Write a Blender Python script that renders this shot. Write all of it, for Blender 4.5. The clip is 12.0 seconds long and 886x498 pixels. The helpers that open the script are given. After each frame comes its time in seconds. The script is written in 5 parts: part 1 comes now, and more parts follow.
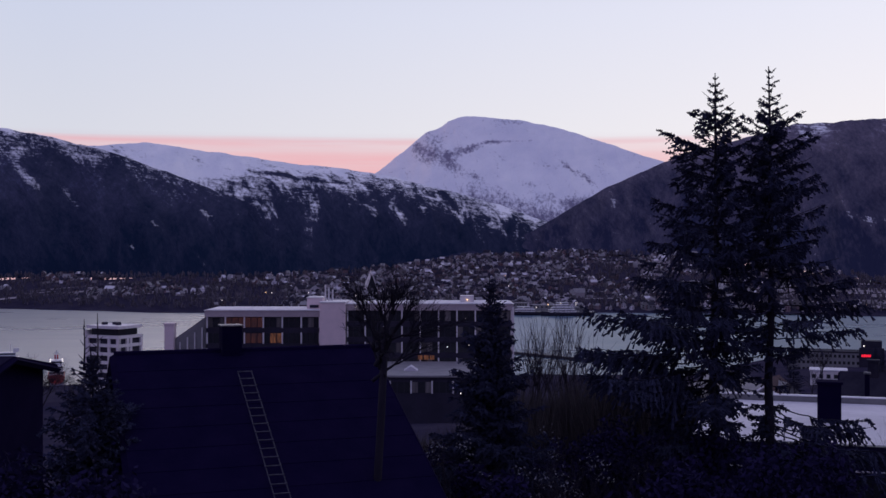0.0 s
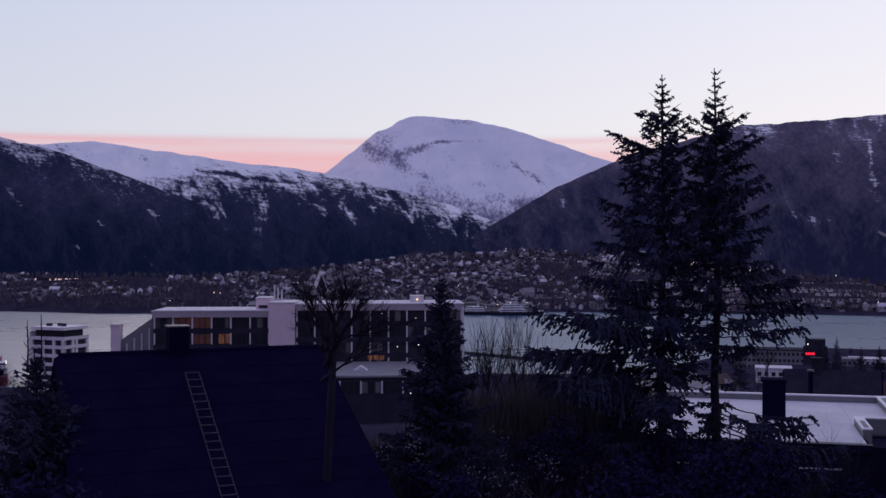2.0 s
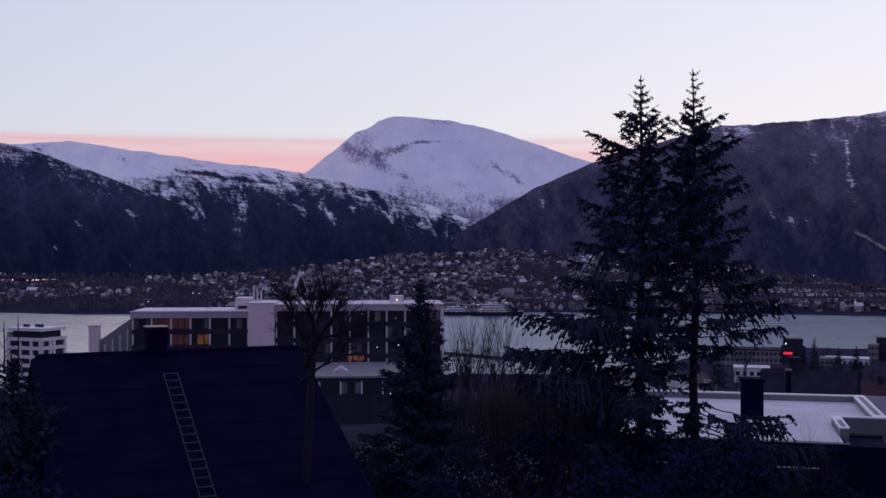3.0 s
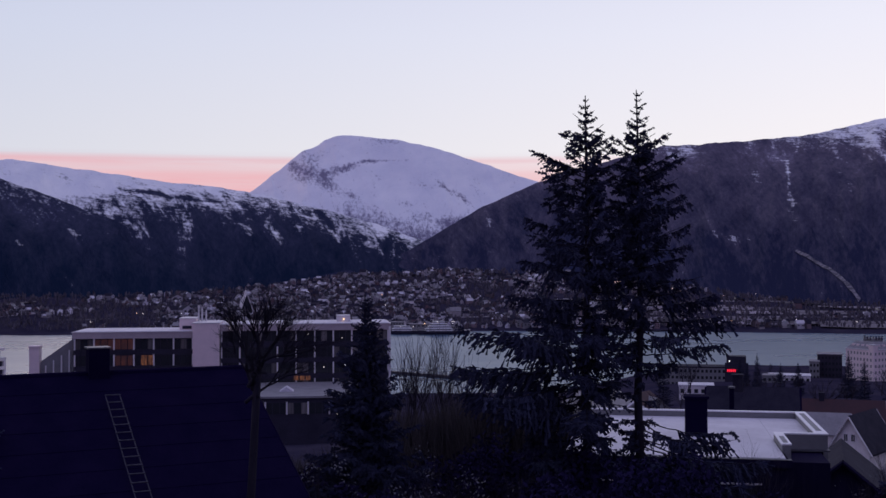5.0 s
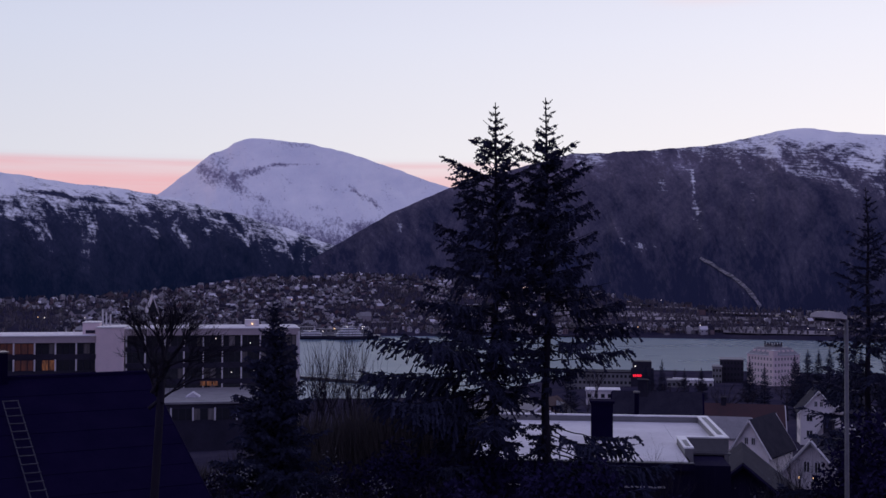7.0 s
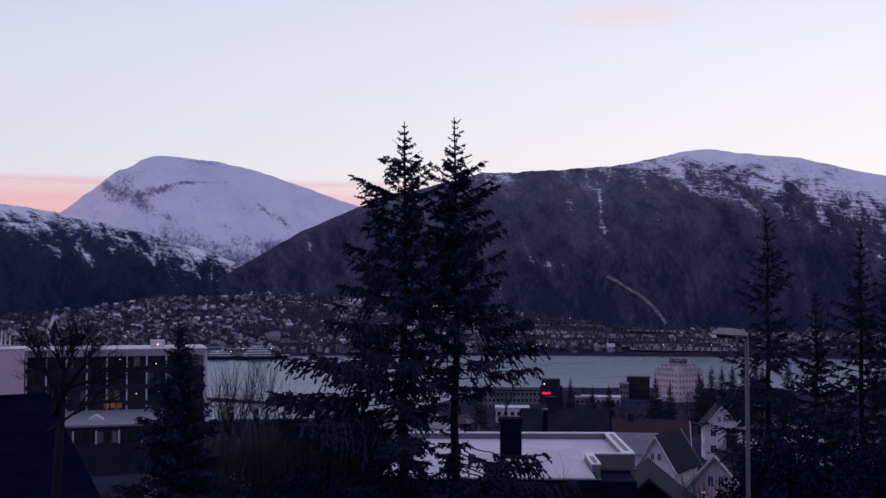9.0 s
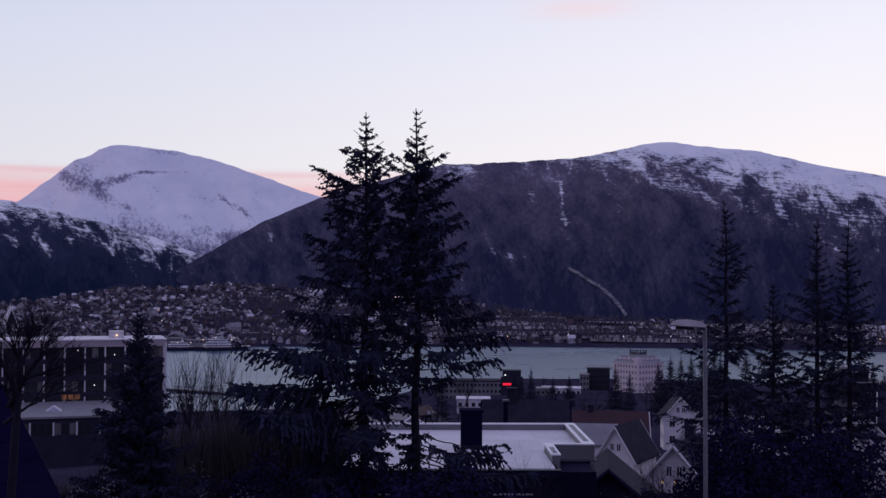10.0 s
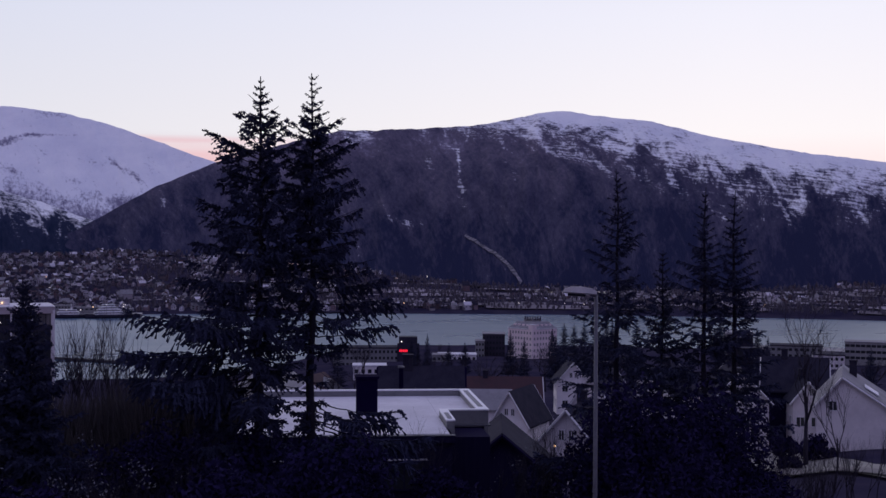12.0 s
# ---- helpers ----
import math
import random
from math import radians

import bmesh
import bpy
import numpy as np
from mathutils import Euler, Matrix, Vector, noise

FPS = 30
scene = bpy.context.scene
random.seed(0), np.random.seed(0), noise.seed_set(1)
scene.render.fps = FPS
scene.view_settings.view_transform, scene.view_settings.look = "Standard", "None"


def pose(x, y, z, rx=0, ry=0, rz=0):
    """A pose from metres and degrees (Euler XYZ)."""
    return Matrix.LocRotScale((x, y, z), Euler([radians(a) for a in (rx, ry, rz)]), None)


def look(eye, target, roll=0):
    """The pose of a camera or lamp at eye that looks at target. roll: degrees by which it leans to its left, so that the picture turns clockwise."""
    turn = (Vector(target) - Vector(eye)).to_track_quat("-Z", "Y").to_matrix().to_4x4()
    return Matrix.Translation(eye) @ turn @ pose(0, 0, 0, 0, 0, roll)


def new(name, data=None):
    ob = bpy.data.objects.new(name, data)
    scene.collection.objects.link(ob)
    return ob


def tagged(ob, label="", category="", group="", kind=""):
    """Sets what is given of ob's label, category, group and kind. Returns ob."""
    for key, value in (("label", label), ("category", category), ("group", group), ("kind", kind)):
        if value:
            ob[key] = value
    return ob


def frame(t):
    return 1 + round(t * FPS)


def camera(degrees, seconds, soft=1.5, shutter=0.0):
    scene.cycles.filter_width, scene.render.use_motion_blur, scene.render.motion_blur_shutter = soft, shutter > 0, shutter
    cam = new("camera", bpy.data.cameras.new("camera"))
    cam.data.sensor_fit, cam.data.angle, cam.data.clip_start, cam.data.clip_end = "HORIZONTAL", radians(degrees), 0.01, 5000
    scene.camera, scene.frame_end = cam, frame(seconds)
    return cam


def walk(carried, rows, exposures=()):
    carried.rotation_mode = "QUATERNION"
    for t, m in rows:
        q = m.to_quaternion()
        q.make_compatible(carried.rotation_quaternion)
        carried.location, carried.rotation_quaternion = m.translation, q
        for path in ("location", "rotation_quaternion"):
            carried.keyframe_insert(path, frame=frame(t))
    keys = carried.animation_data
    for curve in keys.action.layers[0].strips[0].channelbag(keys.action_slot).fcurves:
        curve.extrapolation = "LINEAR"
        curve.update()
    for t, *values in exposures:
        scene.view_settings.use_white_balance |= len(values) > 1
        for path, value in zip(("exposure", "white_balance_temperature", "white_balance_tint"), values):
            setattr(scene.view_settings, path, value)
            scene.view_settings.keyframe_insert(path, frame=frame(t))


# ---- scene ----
# camera: a hand-held pan at arm's length, 65 m above the sea
EYE = 65.0
cam = camera(42.73, 12.0)
ROWS = [
    (0, 0.000, 0.000, 0.00, 0.00, 0.00), (0.5, 0.007, 0.000, -0.76, -0.08, 0.03), (1, 0.012, 0.000, -1.40, -0.12, 0.06),
    (1.5, 0.017, 0.000, -1.90, -0.06, -0.02), (2, 0.022, 0.000, -2.53, -0.01, 0.05), (2.5, 0.027, -0.001, -3.08, -0.08, 0.05),
    (4.5, 0.047, -0.002, -5.31, 0.77, 0.22), (5, 0.055, -0.003, -6.23, 0.96, 0.18), (5.5, 0.064, -0.004, -7.24, 0.98, 0.11),
    (6, 0.074, -0.005, -8.43, 0.96, -0.03), (6.5, 0.084, -0.007, -9.54, 0.99, -0.09), (7, 0.095, -0.009, -10.75, 1.22, -0.19),
    (9, 0.134, -0.018, -15.29, 2.18, 0.00), (9.5, 0.142, -0.020, -16.28, 2.08, -0.02), (10, 0.150, -0.023, -17.23, 1.74, -0.15),
    (10.5, 0.158, -0.025, -18.08, 1.29, -0.22), (11, 0.167, -0.028, -19.20, 0.83, -0.15), (11.5, 0.178, -0.032, -20.54, 0.42, -0.06),
    (12, 0.194, -0.038, -22.44, 0.09, -0.32),
]
walk(cam, [(t, pose(x, y, EYE, 90 + pitch, roll, yaw)) for t, x, y, yaw, pitch, roll in ROWS])


# ---------------------------------------------------------------- sky and light
def node(tree, kind, **values):
    n = tree.nodes.new(kind)
    for key, value in values.items():
        if key in n.inputs.keys():
            n.inputs[key].default_value = value
    return n


def ramp(tree, fac, stops, mode="LINEAR"):
    n = tree.nodes.new("ShaderNodeValToRGB")
    n.color_ramp.interpolation = mode
    while len(n.color_ramp.elements) < len(stops):
        n.color_ramp.elements.new(0.5)
    for e, (p, c) in zip(n.color_ramp.elements, stops):
        e.position, e.color = p, (*c, 1) if len(c) == 3 else c
    if fac is not None:
        tree.links.new(fac, n.inputs[0])
    return n.outputs[0]


def maths(tree, op, a, b=None, clamp=False):
    n = tree.nodes.new("ShaderNodeMath")
    n.operation, n.use_clamp = op, clamp
    for k, v in enumerate((a, b)):
        if v is None:
            continue
        if isinstance(v, (int, float)):
            n.inputs[k].default_value = v
        else:
            tree.links.new(v, n.inputs[k])
    return n.outputs[0]


def mix(tree, fac, a, b, blend="MIX"):
    n = tree.nodes.new("ShaderNodeMix")
    n.data_type, n.blend_type = "RGBA", blend
    for k, v in ((0, fac), (6, a), (7, b)):
        if isinstance(v, (int, float)):
            n.inputs[k].default_value = v
        elif isinstance(v, tuple):
            n.inputs[k].default_value = (*v, 1)
        else:
            tree.links.new(v, n.inputs[k])
    return n.outputs[2]


world = bpy.data.worlds.new("twilight")
scene.world = world
world.use_nodes = True
wt = world.node_tree
wt.nodes.clear()
coord = wt.nodes.new("ShaderNodeTexCoord")
split = wt.nodes.new("ShaderNodeSeparateXYZ")
wt.links.new(coord.outputs["Generated"], split.inputs[0])
X, Y, Z = split.outputs
# towards the dawn: pale at the hills, faintly blue higher up, then deepening to the zenith
ahead = ramp(wt, Z, [(0.0, (0.86, 0.62, 0.66)), (0.075, (0.90, 0.78, 0.80)), (0.100, (0.89, 0.86, 0.90)), (0.20, (0.80, 0.81, 0.93)),
                     (0.36, (0.62, 0.65, 0.86)), (1.0, (0.31, 0.305, 0.55))])
behind = ramp(wt, Z, [(0.0, (0.150, 0.146, 0.34)), (0.25, (0.285, 0.275, 0.54)), (1.0, (0.31, 0.305, 0.55))])
# the left of the view is bluer and dimmer than the right
side = maths(wt, "MULTIPLY_ADD", X, 1.1)
wt.nodes[-1].inputs[2].default_value = 0.35
ahead = mix(wt, maths(wt, "MULTIPLY", side, 1.0, True), mix(wt, 1.0, ahead, (0.76, 0.80, 0.86), "MULTIPLY"), mix(wt, 1.0, ahead, (1.10, 1.07, 1.04), "MULTIPLY"))
facing = ramp(wt, maths(wt, "MULTIPLY_ADD", Y, 0.5), [(0.25, (0, 0, 0)), (0.85, (1, 1, 1))], "EASE")
facing.node.inputs[0].links[0].from_node.inputs[2].default_value = 0.5
sky = mix(wt, facing, behind, ahead)
# a thin pink cloud bank low over the hills, and one faint wisp higher up
stretch = wt.nodes.new("ShaderNodeMapping")
stretch.inputs["Scale"].default_value = (3.0, 3.0, 60.0)
wt.links.new(coord.outputs["Generated"], stretch.inputs[0])
cloud = node(wt, "ShaderNodeTexNoise", Scale=1.6, Detail=5.0, Roughness=0.6)
wt.links.new(stretch.outputs[0], cloud.inputs["Vector"])
uneven = maths(wt, "MULTIPLY_ADD", cloud.outputs[0], 0.008)
wt.nodes[-1].inputs[2].default_value = -0.004
band = ramp(wt, maths(wt, "ADD", Z, uneven), [(0.052, (0.8, 0.8, 0.8)), (0.078, (1, 1, 1)), (0.0845, (0.8, 0.8, 0.8)), (0.0885, (0.3, 0.3, 0.3)), (0.0912, (0.9, 0.9, 0.9)), (0.0950, (0.85, 0.85, 0.85)), (0.0972, (0, 0, 0))])
streak = ramp(wt, cloud.outputs[0], [(0.30, (0.55, 0.55, 0.55)), (0.62, (1, 1, 1))])
bank = maths(wt, "MULTIPLY", band, streak)
inview = ramp(wt, X, [(0.0, (1, 1, 1)), (0.20, (0.75, 0.75, 0.75)), (0.32, (0, 0, 0))])
bank = maths(wt, "MULTIPLY", bank, inview)
sky = mix(wt, maths(wt, "MULTIPLY", bank, 0.9), sky, (0.84, 0.43, 0.47))
rim = maths(wt, "MULTIPLY", ramp(wt, maths(wt, "ADD", Z, uneven), [(0.0930, (0, 0, 0)), (0.0958, (1, 1, 1)), (0.0980, (0, 0, 0))]), inview)
sky = mix(wt, maths(wt, "MULTIPLY", rim, 0.55), sky, (0.62, 0.46, 0.56))
wisp = maths(wt, "MULTIPLY", ramp(wt, Z, [(0.222, (0, 0, 0)), (0.236, (1, 1, 1)), (0.252, (0, 0, 0))], "EASE"),
             ramp(wt, X, [(0.33, (0, 0, 0)), (0.40, (1, 1, 1)), (0.47, (0, 0, 0))], "EASE"))
sky = mix(wt, maths(wt, "MULTIPLY", wisp, 0.35), sky, (0.95, 0.62, 0.60))
back = node(wt, "ShaderNodeBackground", Strength=1.02)
wt.links.new(sky, back.inputs[0])
wt.links.new(back.outputs[0], wt.nodes.new("ShaderNodeOutputWorld").inputs[0])

dawn = new("sun", bpy.data.lights.new("sun", "SUN"))
dawn.data.energy, dawn.data.angle, dawn.data.color = 0.25, radians(30), (1.0, 0.80, 0.78)
dawn.matrix_world = look((-600, 2000, 500), (0, 0, 0))


# ---------------------------------------------------------------- materials
def surface(name, base, second=None, rough=0.8, scale=1.0, detail=0.0, bump=0.0, metal=0.0, spread=(0.35, 0.65), stretched=(1, 1, 1), per_object=0.0, per_island=0.0, gloss=0.5):
    """A material with two scales of variation: a broad mottling between two colours, and a fine grain that also gives relief."""
    m = bpy.data.materials.new(name)
    m.use_nodes = True
    t = m.node_tree
    bsdf = t.nodes["Principled BSDF"]
    second = second or tuple(c * 0.75 for c in base)
    at = t.nodes.new("ShaderNodeTexCoord")
    mp = t.nodes.new("ShaderNodeMapping")
    mp.inputs["Scale"].default_value = stretched
    t.links.new(at.outputs["Object"], mp.inputs[0])
    broad = node(t, "ShaderNodeTexNoise", Scale=scale, Detail=4.0, Roughness=0.6)
    fine = node(t, "ShaderNodeTexNoise", Scale=scale * 9, Detail=3.0, Roughness=0.7)
    for n in (broad, fine):
        t.links.new(mp.outputs[0], n.inputs["Vector"])
    both = maths(t, "ADD", maths(t, "MULTIPLY", broad.outputs[0], 1 - 0.35), maths(t, "MULTIPLY", fine.outputs[0], 0.35))
    colour = ramp(t, both, [(spread[0], base), (spread[1], second)])
    if per_object or per_island:
        if per_object:
            r = t.nodes.new("ShaderNodeObjectInfo").outputs["Random"]
        else:
            r = t.nodes.new("ShaderNodeNewGeometry").outputs["Random Per Island"]
        k = per_object or per_island
        v = ramp(t, r, [(0, (1 - k,) * 3), (1, (1 + k * 0.4,) * 3)])
        colour = mix(t, 1.0, colour, v, "MULTIPLY")
    t.links.new(colour, bsdf.inputs["Base Color"])
    t.links.new(maths(t, "MULTIPLY_ADD", fine.outputs[0], 0.2), bsdf.inputs["Roughness"])
    t.nodes[-1].inputs[2].default_value = max(0.02, rough - 0.1)
    bsdf.inputs["Metallic"].default_value = metal
    bsdf.inputs["Specular IOR Level"].default_value = gloss
    if bump:
        b = node(t, "ShaderNodeBump", Strength=min(1, bump), Distance=0.02 if bump < 1 else 0.3)
        t.links.new(fine.outputs[0], b.inputs["Height"])
        t.links.new(b.outputs[0], bsdf.inputs["Normal"])
    return m


def glowing(name, colour, strength):
    m = bpy.data.materials.new(name)
    m.use_nodes = True
    bsdf = m.node_tree.nodes["Principled BSDF"]
    bsdf.inputs["Base Color"].default_value = (*colour, 1)
    bsdf.inputs["Emission Color"].default_value = (*colour, 1)
    bsdf.inputs["Emission Strength"].default_value = strength
    return m


def lit_room(name, colour, strength):
    """A lamplit room behind a curtained pane: folds and furniture dim the light unevenly."""
    m = glowing(name, colour, strength)
    t = m.node_tree
    bsdf = t.nodes["Principled BSDF"]
    mp = t.nodes.new("ShaderNodeMapping")
    mp.inputs["Scale"].default_value = (3.2, 3.2, 0.7)
    t.links.new(t.nodes.new("ShaderNodeTexCoord").outputs["Object"], mp.inputs[0])
    shift = t.nodes.new("ShaderNodeVectorMath")
    t.links.new(mp.outputs[0], shift.inputs[0])
    any_one = t.nodes.new("ShaderNodeObjectInfo").outputs["Random"]
    t.links.new(maths(t, "MULTIPLY", any_one, 40.0), shift.inputs[1])
    n = node(t, "ShaderNodeTexNoise", Scale=1.0, Detail=3.0)
    t.links.new(shift.outputs[0], n.inputs["Vector"])
    k = ramp(t, n.outputs[0], [(0.36, (0.1, 0.1, 0.1)), (0.66, (1.6, 1.6, 1.6))])
    t.links.new(maths(t, "MULTIPLY", k, strength), bsdf.inputs["Emission Strength"])
    bsdf.inputs["Base Color"].default_value = (0.05, 0.03, 0.03, 1)
    return m


# woods, rock: base colours with the blue haze of distance mixed in
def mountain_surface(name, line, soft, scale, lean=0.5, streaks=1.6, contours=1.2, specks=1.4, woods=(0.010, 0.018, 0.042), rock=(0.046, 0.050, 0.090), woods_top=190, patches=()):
    """Woods below, rock and scrub above, snow over the snow line. line: (bearing, height of the line); soft: metres over which
    the snow closes; scale: metres to a degree along the range; lean: slant of the gullies; patches: outcrops (below zero) and
    snowfields (above zero) as (bearing, height, half width in degrees, half height in metres, slant, amount)."""
    m = bpy.data.materials.new(name)
    m.use_nodes = True
    t = m.node_tree
    bsdf = t.nodes["Principled BSDF"]
    xyz = t.nodes.new("ShaderNodeSeparateXYZ")
    t.links.new(t.nodes.new("ShaderNodeTexCoord").outputs["Object"], xyz.inputs[0])
    X, Y, Z = xyz.outputs
    along = maths(t, "MULTIPLY", maths(t, "ARCTAN2", X, Y), 57.29578)
    up = maths(t, "DIVIDE", Z, scale)
    plane = t.nodes.new("ShaderNodeCombineXYZ")
    t.links.new(along, plane.inputs[0])
    t.links.new(up, plane.inputs[1])

    def noise_at(across, down, slant, detail=5.0, rough=0.65, bend=0.0):
        """Noise drawn out down a slant; across and down: its grain, in degrees along the range."""
        mp = t.nodes.new("ShaderNodeMapping")
        mp.vector_type = "TEXTURE"
        mp.inputs["Scale"].default_value = (across, down, 1)
        mp.inputs["Rotation"].default_value = (0, 0, slant)
        t.links.new(plane.outputs[0], mp.inputs[0])
        n = node(t, "ShaderNodeTexNoise", Scale=1.0, Detail=detail, Roughness=rough, Distortion=bend)
        t.links.new(mp.outputs[0], n.inputs["Vector"])
        return n.outputs[0]

    gully = noise_at(0.8, 1.7, lean, 4.0, 0.62, 0.9)
    shelf = noise_at(1.6, 0.10, -0.12, 6.0, 0.7)
    speck = noise_at(0.15, 0.20, lean, 4.0, 0.75)
    broad = noise_at(2.4, 1.6, lean, 4.0)
    lo, hi = line[0][0], line[-1][0]
    where = maths(t, "DIVIDE", maths(t, "SUBTRACT", along, lo), hi - lo, True)
    edge = ramp(t, where, [((a - lo) / (hi - lo), (z / 1000,) * 3) for a, z in line])
    over = maths(t, "DIVIDE", maths(t, "SUBTRACT", Z, maths(t, "MULTIPLY", edge, 1000.0)), soft)
    mask = maths(t, "MAXIMUM", maths(t, "MINIMUM", over, 1.5), -1.25)
    for a, z, ha, hz, slant, amount in patches:
        mp = t.nodes.new("ShaderNodeMapping")
        mp.vector_type = "TEXTURE"
        mp.inputs["Location"].default_value = (a, z / scale, 0)
        mp.inputs["Rotation"].default_value = (0, 0, slant)
        mp.inputs["Scale"].default_value = (ha, hz / scale, 1)
        t.links.new(plane.outputs[0], mp.inputs[0])
        far_off = t.nodes.new("ShaderNodeVectorMath")
        far_off.operation = "LENGTH"
        t.links.new(mp.outputs[0], far_off.inputs[0])
        near = maths(t, "SUBTRACT", 1.0, maths(t, "MULTIPLY", far_off.outputs["Value"], 0.8), True)
        mask = maths(t, "ADD", mask, maths(t, "MULTIPLY", near, amount))
    for n, k in ((gully, streaks), (shelf, contours), (speck, specks), (broad, 1.0)):
        mask = maths(t, "ADD", mask, maths(t, "MULTIPLY", maths(t, "SUBTRACT", n, 0.5), k * 2))
    mask = ramp(t, mask, [(0.0, (0, 0, 0)), (1.0, (1, 1, 1))])
    # dense woods low down, navy with painted haze; open birch scrub and rock above
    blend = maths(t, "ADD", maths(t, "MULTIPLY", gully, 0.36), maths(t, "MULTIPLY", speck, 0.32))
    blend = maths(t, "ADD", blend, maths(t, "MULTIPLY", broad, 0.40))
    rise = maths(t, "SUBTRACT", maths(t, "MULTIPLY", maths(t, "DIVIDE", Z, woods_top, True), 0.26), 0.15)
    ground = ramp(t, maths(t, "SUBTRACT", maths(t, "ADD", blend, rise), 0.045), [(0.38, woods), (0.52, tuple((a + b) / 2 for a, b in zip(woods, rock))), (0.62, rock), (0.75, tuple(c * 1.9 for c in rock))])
    snow = ramp(t, broad, [(0.3, (0.70, 0.72, 0.80)), (0.7, (0.86, 0.86, 0.90))])
    t.links.new(mix(t, mask, ground, snow), bsdf.inputs["Base Color"])
    bsdf.inputs["Roughness"].default_value = 0.9
    bsdf.inputs["Specular IOR Level"].default_value = 0.0
    b = node(t, "ShaderNodeBump", Strength=0.7, Distance=7.0)
    t.links.new(maths(t, "ADD", speck, gully), b.inputs["Height"])
    t.links.new(b.outputs[0], bsdf.inputs["Normal"])
    return m


def water_surface():
    m = bpy.data.materials.new("sea_water")
    m.use_nodes = True
    t = m.node_tree
    bsdf = t.nodes["Principled BSDF"]
    at = t.nodes.new("ShaderNodeTexCoord").outputs["Object"]
    mp = t.nodes.new("ShaderNodeMapping")
    mp.inputs["Scale"].default_value = (0.35, 1.0, 1.0)
    t.links.new(at, mp.inputs[0])
    small = node(t, "ShaderNodeTexNoise", Scale=0.25, Detail=6.0, Roughness=0.7)
    large = node(t, "ShaderNodeTexNoise", Scale=0.008, Detail=4.0, Roughness=0.6)
    for n in (small, large):
        t.links.new(mp.outputs[0], n.inputs["Vector"])
    t.links.new(ramp(t, large.outputs[0], [(0.3, (0.058, 0.112, 0.180)), (0.7, (0.072, 0.126, 0.196))]), bsdf.inputs["Base Color"])
    t.links.new(ramp(t, large.outputs[0], [(0.35, (0.25, 0.25, 0.25)), (0.65, (0.33, 0.33, 0.33))]), bsdf.inputs["Roughness"])
    bsdf.inputs["IOR"].default_value = 1.33
    bsdf.inputs["Specular IOR Level"].default_value = 0.30
    bsdf.inputs["Specular Tint"].default_value = (0.72, 0.87, 1.0, 1)
    b = node(t, "ShaderNodeBump", Strength=0.6, Distance=0.12)
    t.links.new(small.outputs[0], b.inputs["Height"])
    t.links.new(b.outputs[0], bsdf.inputs["Normal"])
    return m


COPING = surface("white_metal_coping", (0.86, 0.85, 0.86), (0.74, 0.73, 0.75), 0.6, 0.8)
ROOF_SNOW = surface("thin_roof_snow", (0.62, 0.60, 0.65), (0.44, 0.42, 0.47), 0.7, 0.35, bump=0.3, spread=(0.42, 0.75))
# turf kept dark, with a bluish haze mixed into its colour
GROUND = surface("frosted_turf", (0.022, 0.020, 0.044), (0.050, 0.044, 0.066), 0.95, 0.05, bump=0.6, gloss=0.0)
# foliage, bark and twigs: the blue veil over dark parts is tinted in
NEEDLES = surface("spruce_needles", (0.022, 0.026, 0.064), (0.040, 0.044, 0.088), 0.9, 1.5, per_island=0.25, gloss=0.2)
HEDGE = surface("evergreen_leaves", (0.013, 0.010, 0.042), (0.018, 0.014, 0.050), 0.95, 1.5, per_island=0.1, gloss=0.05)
BARK = surface("dark_bark", (0.012, 0.011, 0.022), (0.026, 0.023, 0.036), 0.95, 6.0, bump=0.8, stretched=(1, 1, 0.2), gloss=0.1)
TWIGS = surface("bare_twigs", (0.020, 0.017, 0.030), (0.042, 0.036, 0.054), 0.9, 3.0, gloss=0.1)
# near-black felt, boards, panels and tiles: bluish haze painted into the colour
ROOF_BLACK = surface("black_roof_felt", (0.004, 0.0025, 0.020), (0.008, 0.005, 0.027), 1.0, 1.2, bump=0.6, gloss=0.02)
WALL_DARK = surface("veiled_dark_boards", (0.009, 0.007, 0.030), (0.017, 0.013, 0.042), 0.95, 1.5, bump=0.4, stretched=(4, 4, 0.3), gloss=0.05)
WALL_WHITE = surface("white_painted_boards", (0.80, 0.76, 0.76), (0.64, 0.60, 0.61), 0.7, 0.8, bump=0.3)
WALL_PLASTER = surface("pale_render", (0.72, 0.67, 0.67), (0.56, 0.52, 0.53), 0.85, 0.3, bump=0.3)
TOWER_PINK = surface("pinkish_white_render", (0.80, 0.66, 0.66), (0.66, 0.55, 0.56), 0.85, 0.1, bump=0.3)
WALL_GREY = surface("grey_cladding", (0.22, 0.22, 0.23), (0.15, 0.15, 0.16), 0.7, 0.4, bump=0.2)
PANEL_DARK = surface("dark_facade_panels", (0.015, 0.014, 0.030), (0.030, 0.027, 0.052), 0.6, 0.3, gloss=0.25)
FASCIA = surface("weathered_white_fascia", (0.68, 0.66, 0.67), (0.52, 0.50, 0.52), 0.7, 0.25, bump=0.2)
HOTEL_FASCIA = surface("dull_pinkish_fascia", (0.46, 0.40, 0.42), (0.34, 0.29, 0.31), 0.8, 0.2)
METAL = surface("galvanised_steel", (0.13, 0.13, 0.15), (0.08, 0.08, 0.10), 0.6, 4.0, metal=0.3)
ALU = surface("aluminium_rungs", (0.055, 0.053, 0.085), (0.014, 0.014, 0.03), 0.6, 6.0, metal=0.2)
STILE = surface("dull_ladder_stiles", (0.018, 0.016, 0.042), (0.009, 0.008, 0.026), 0.7, 5.0)
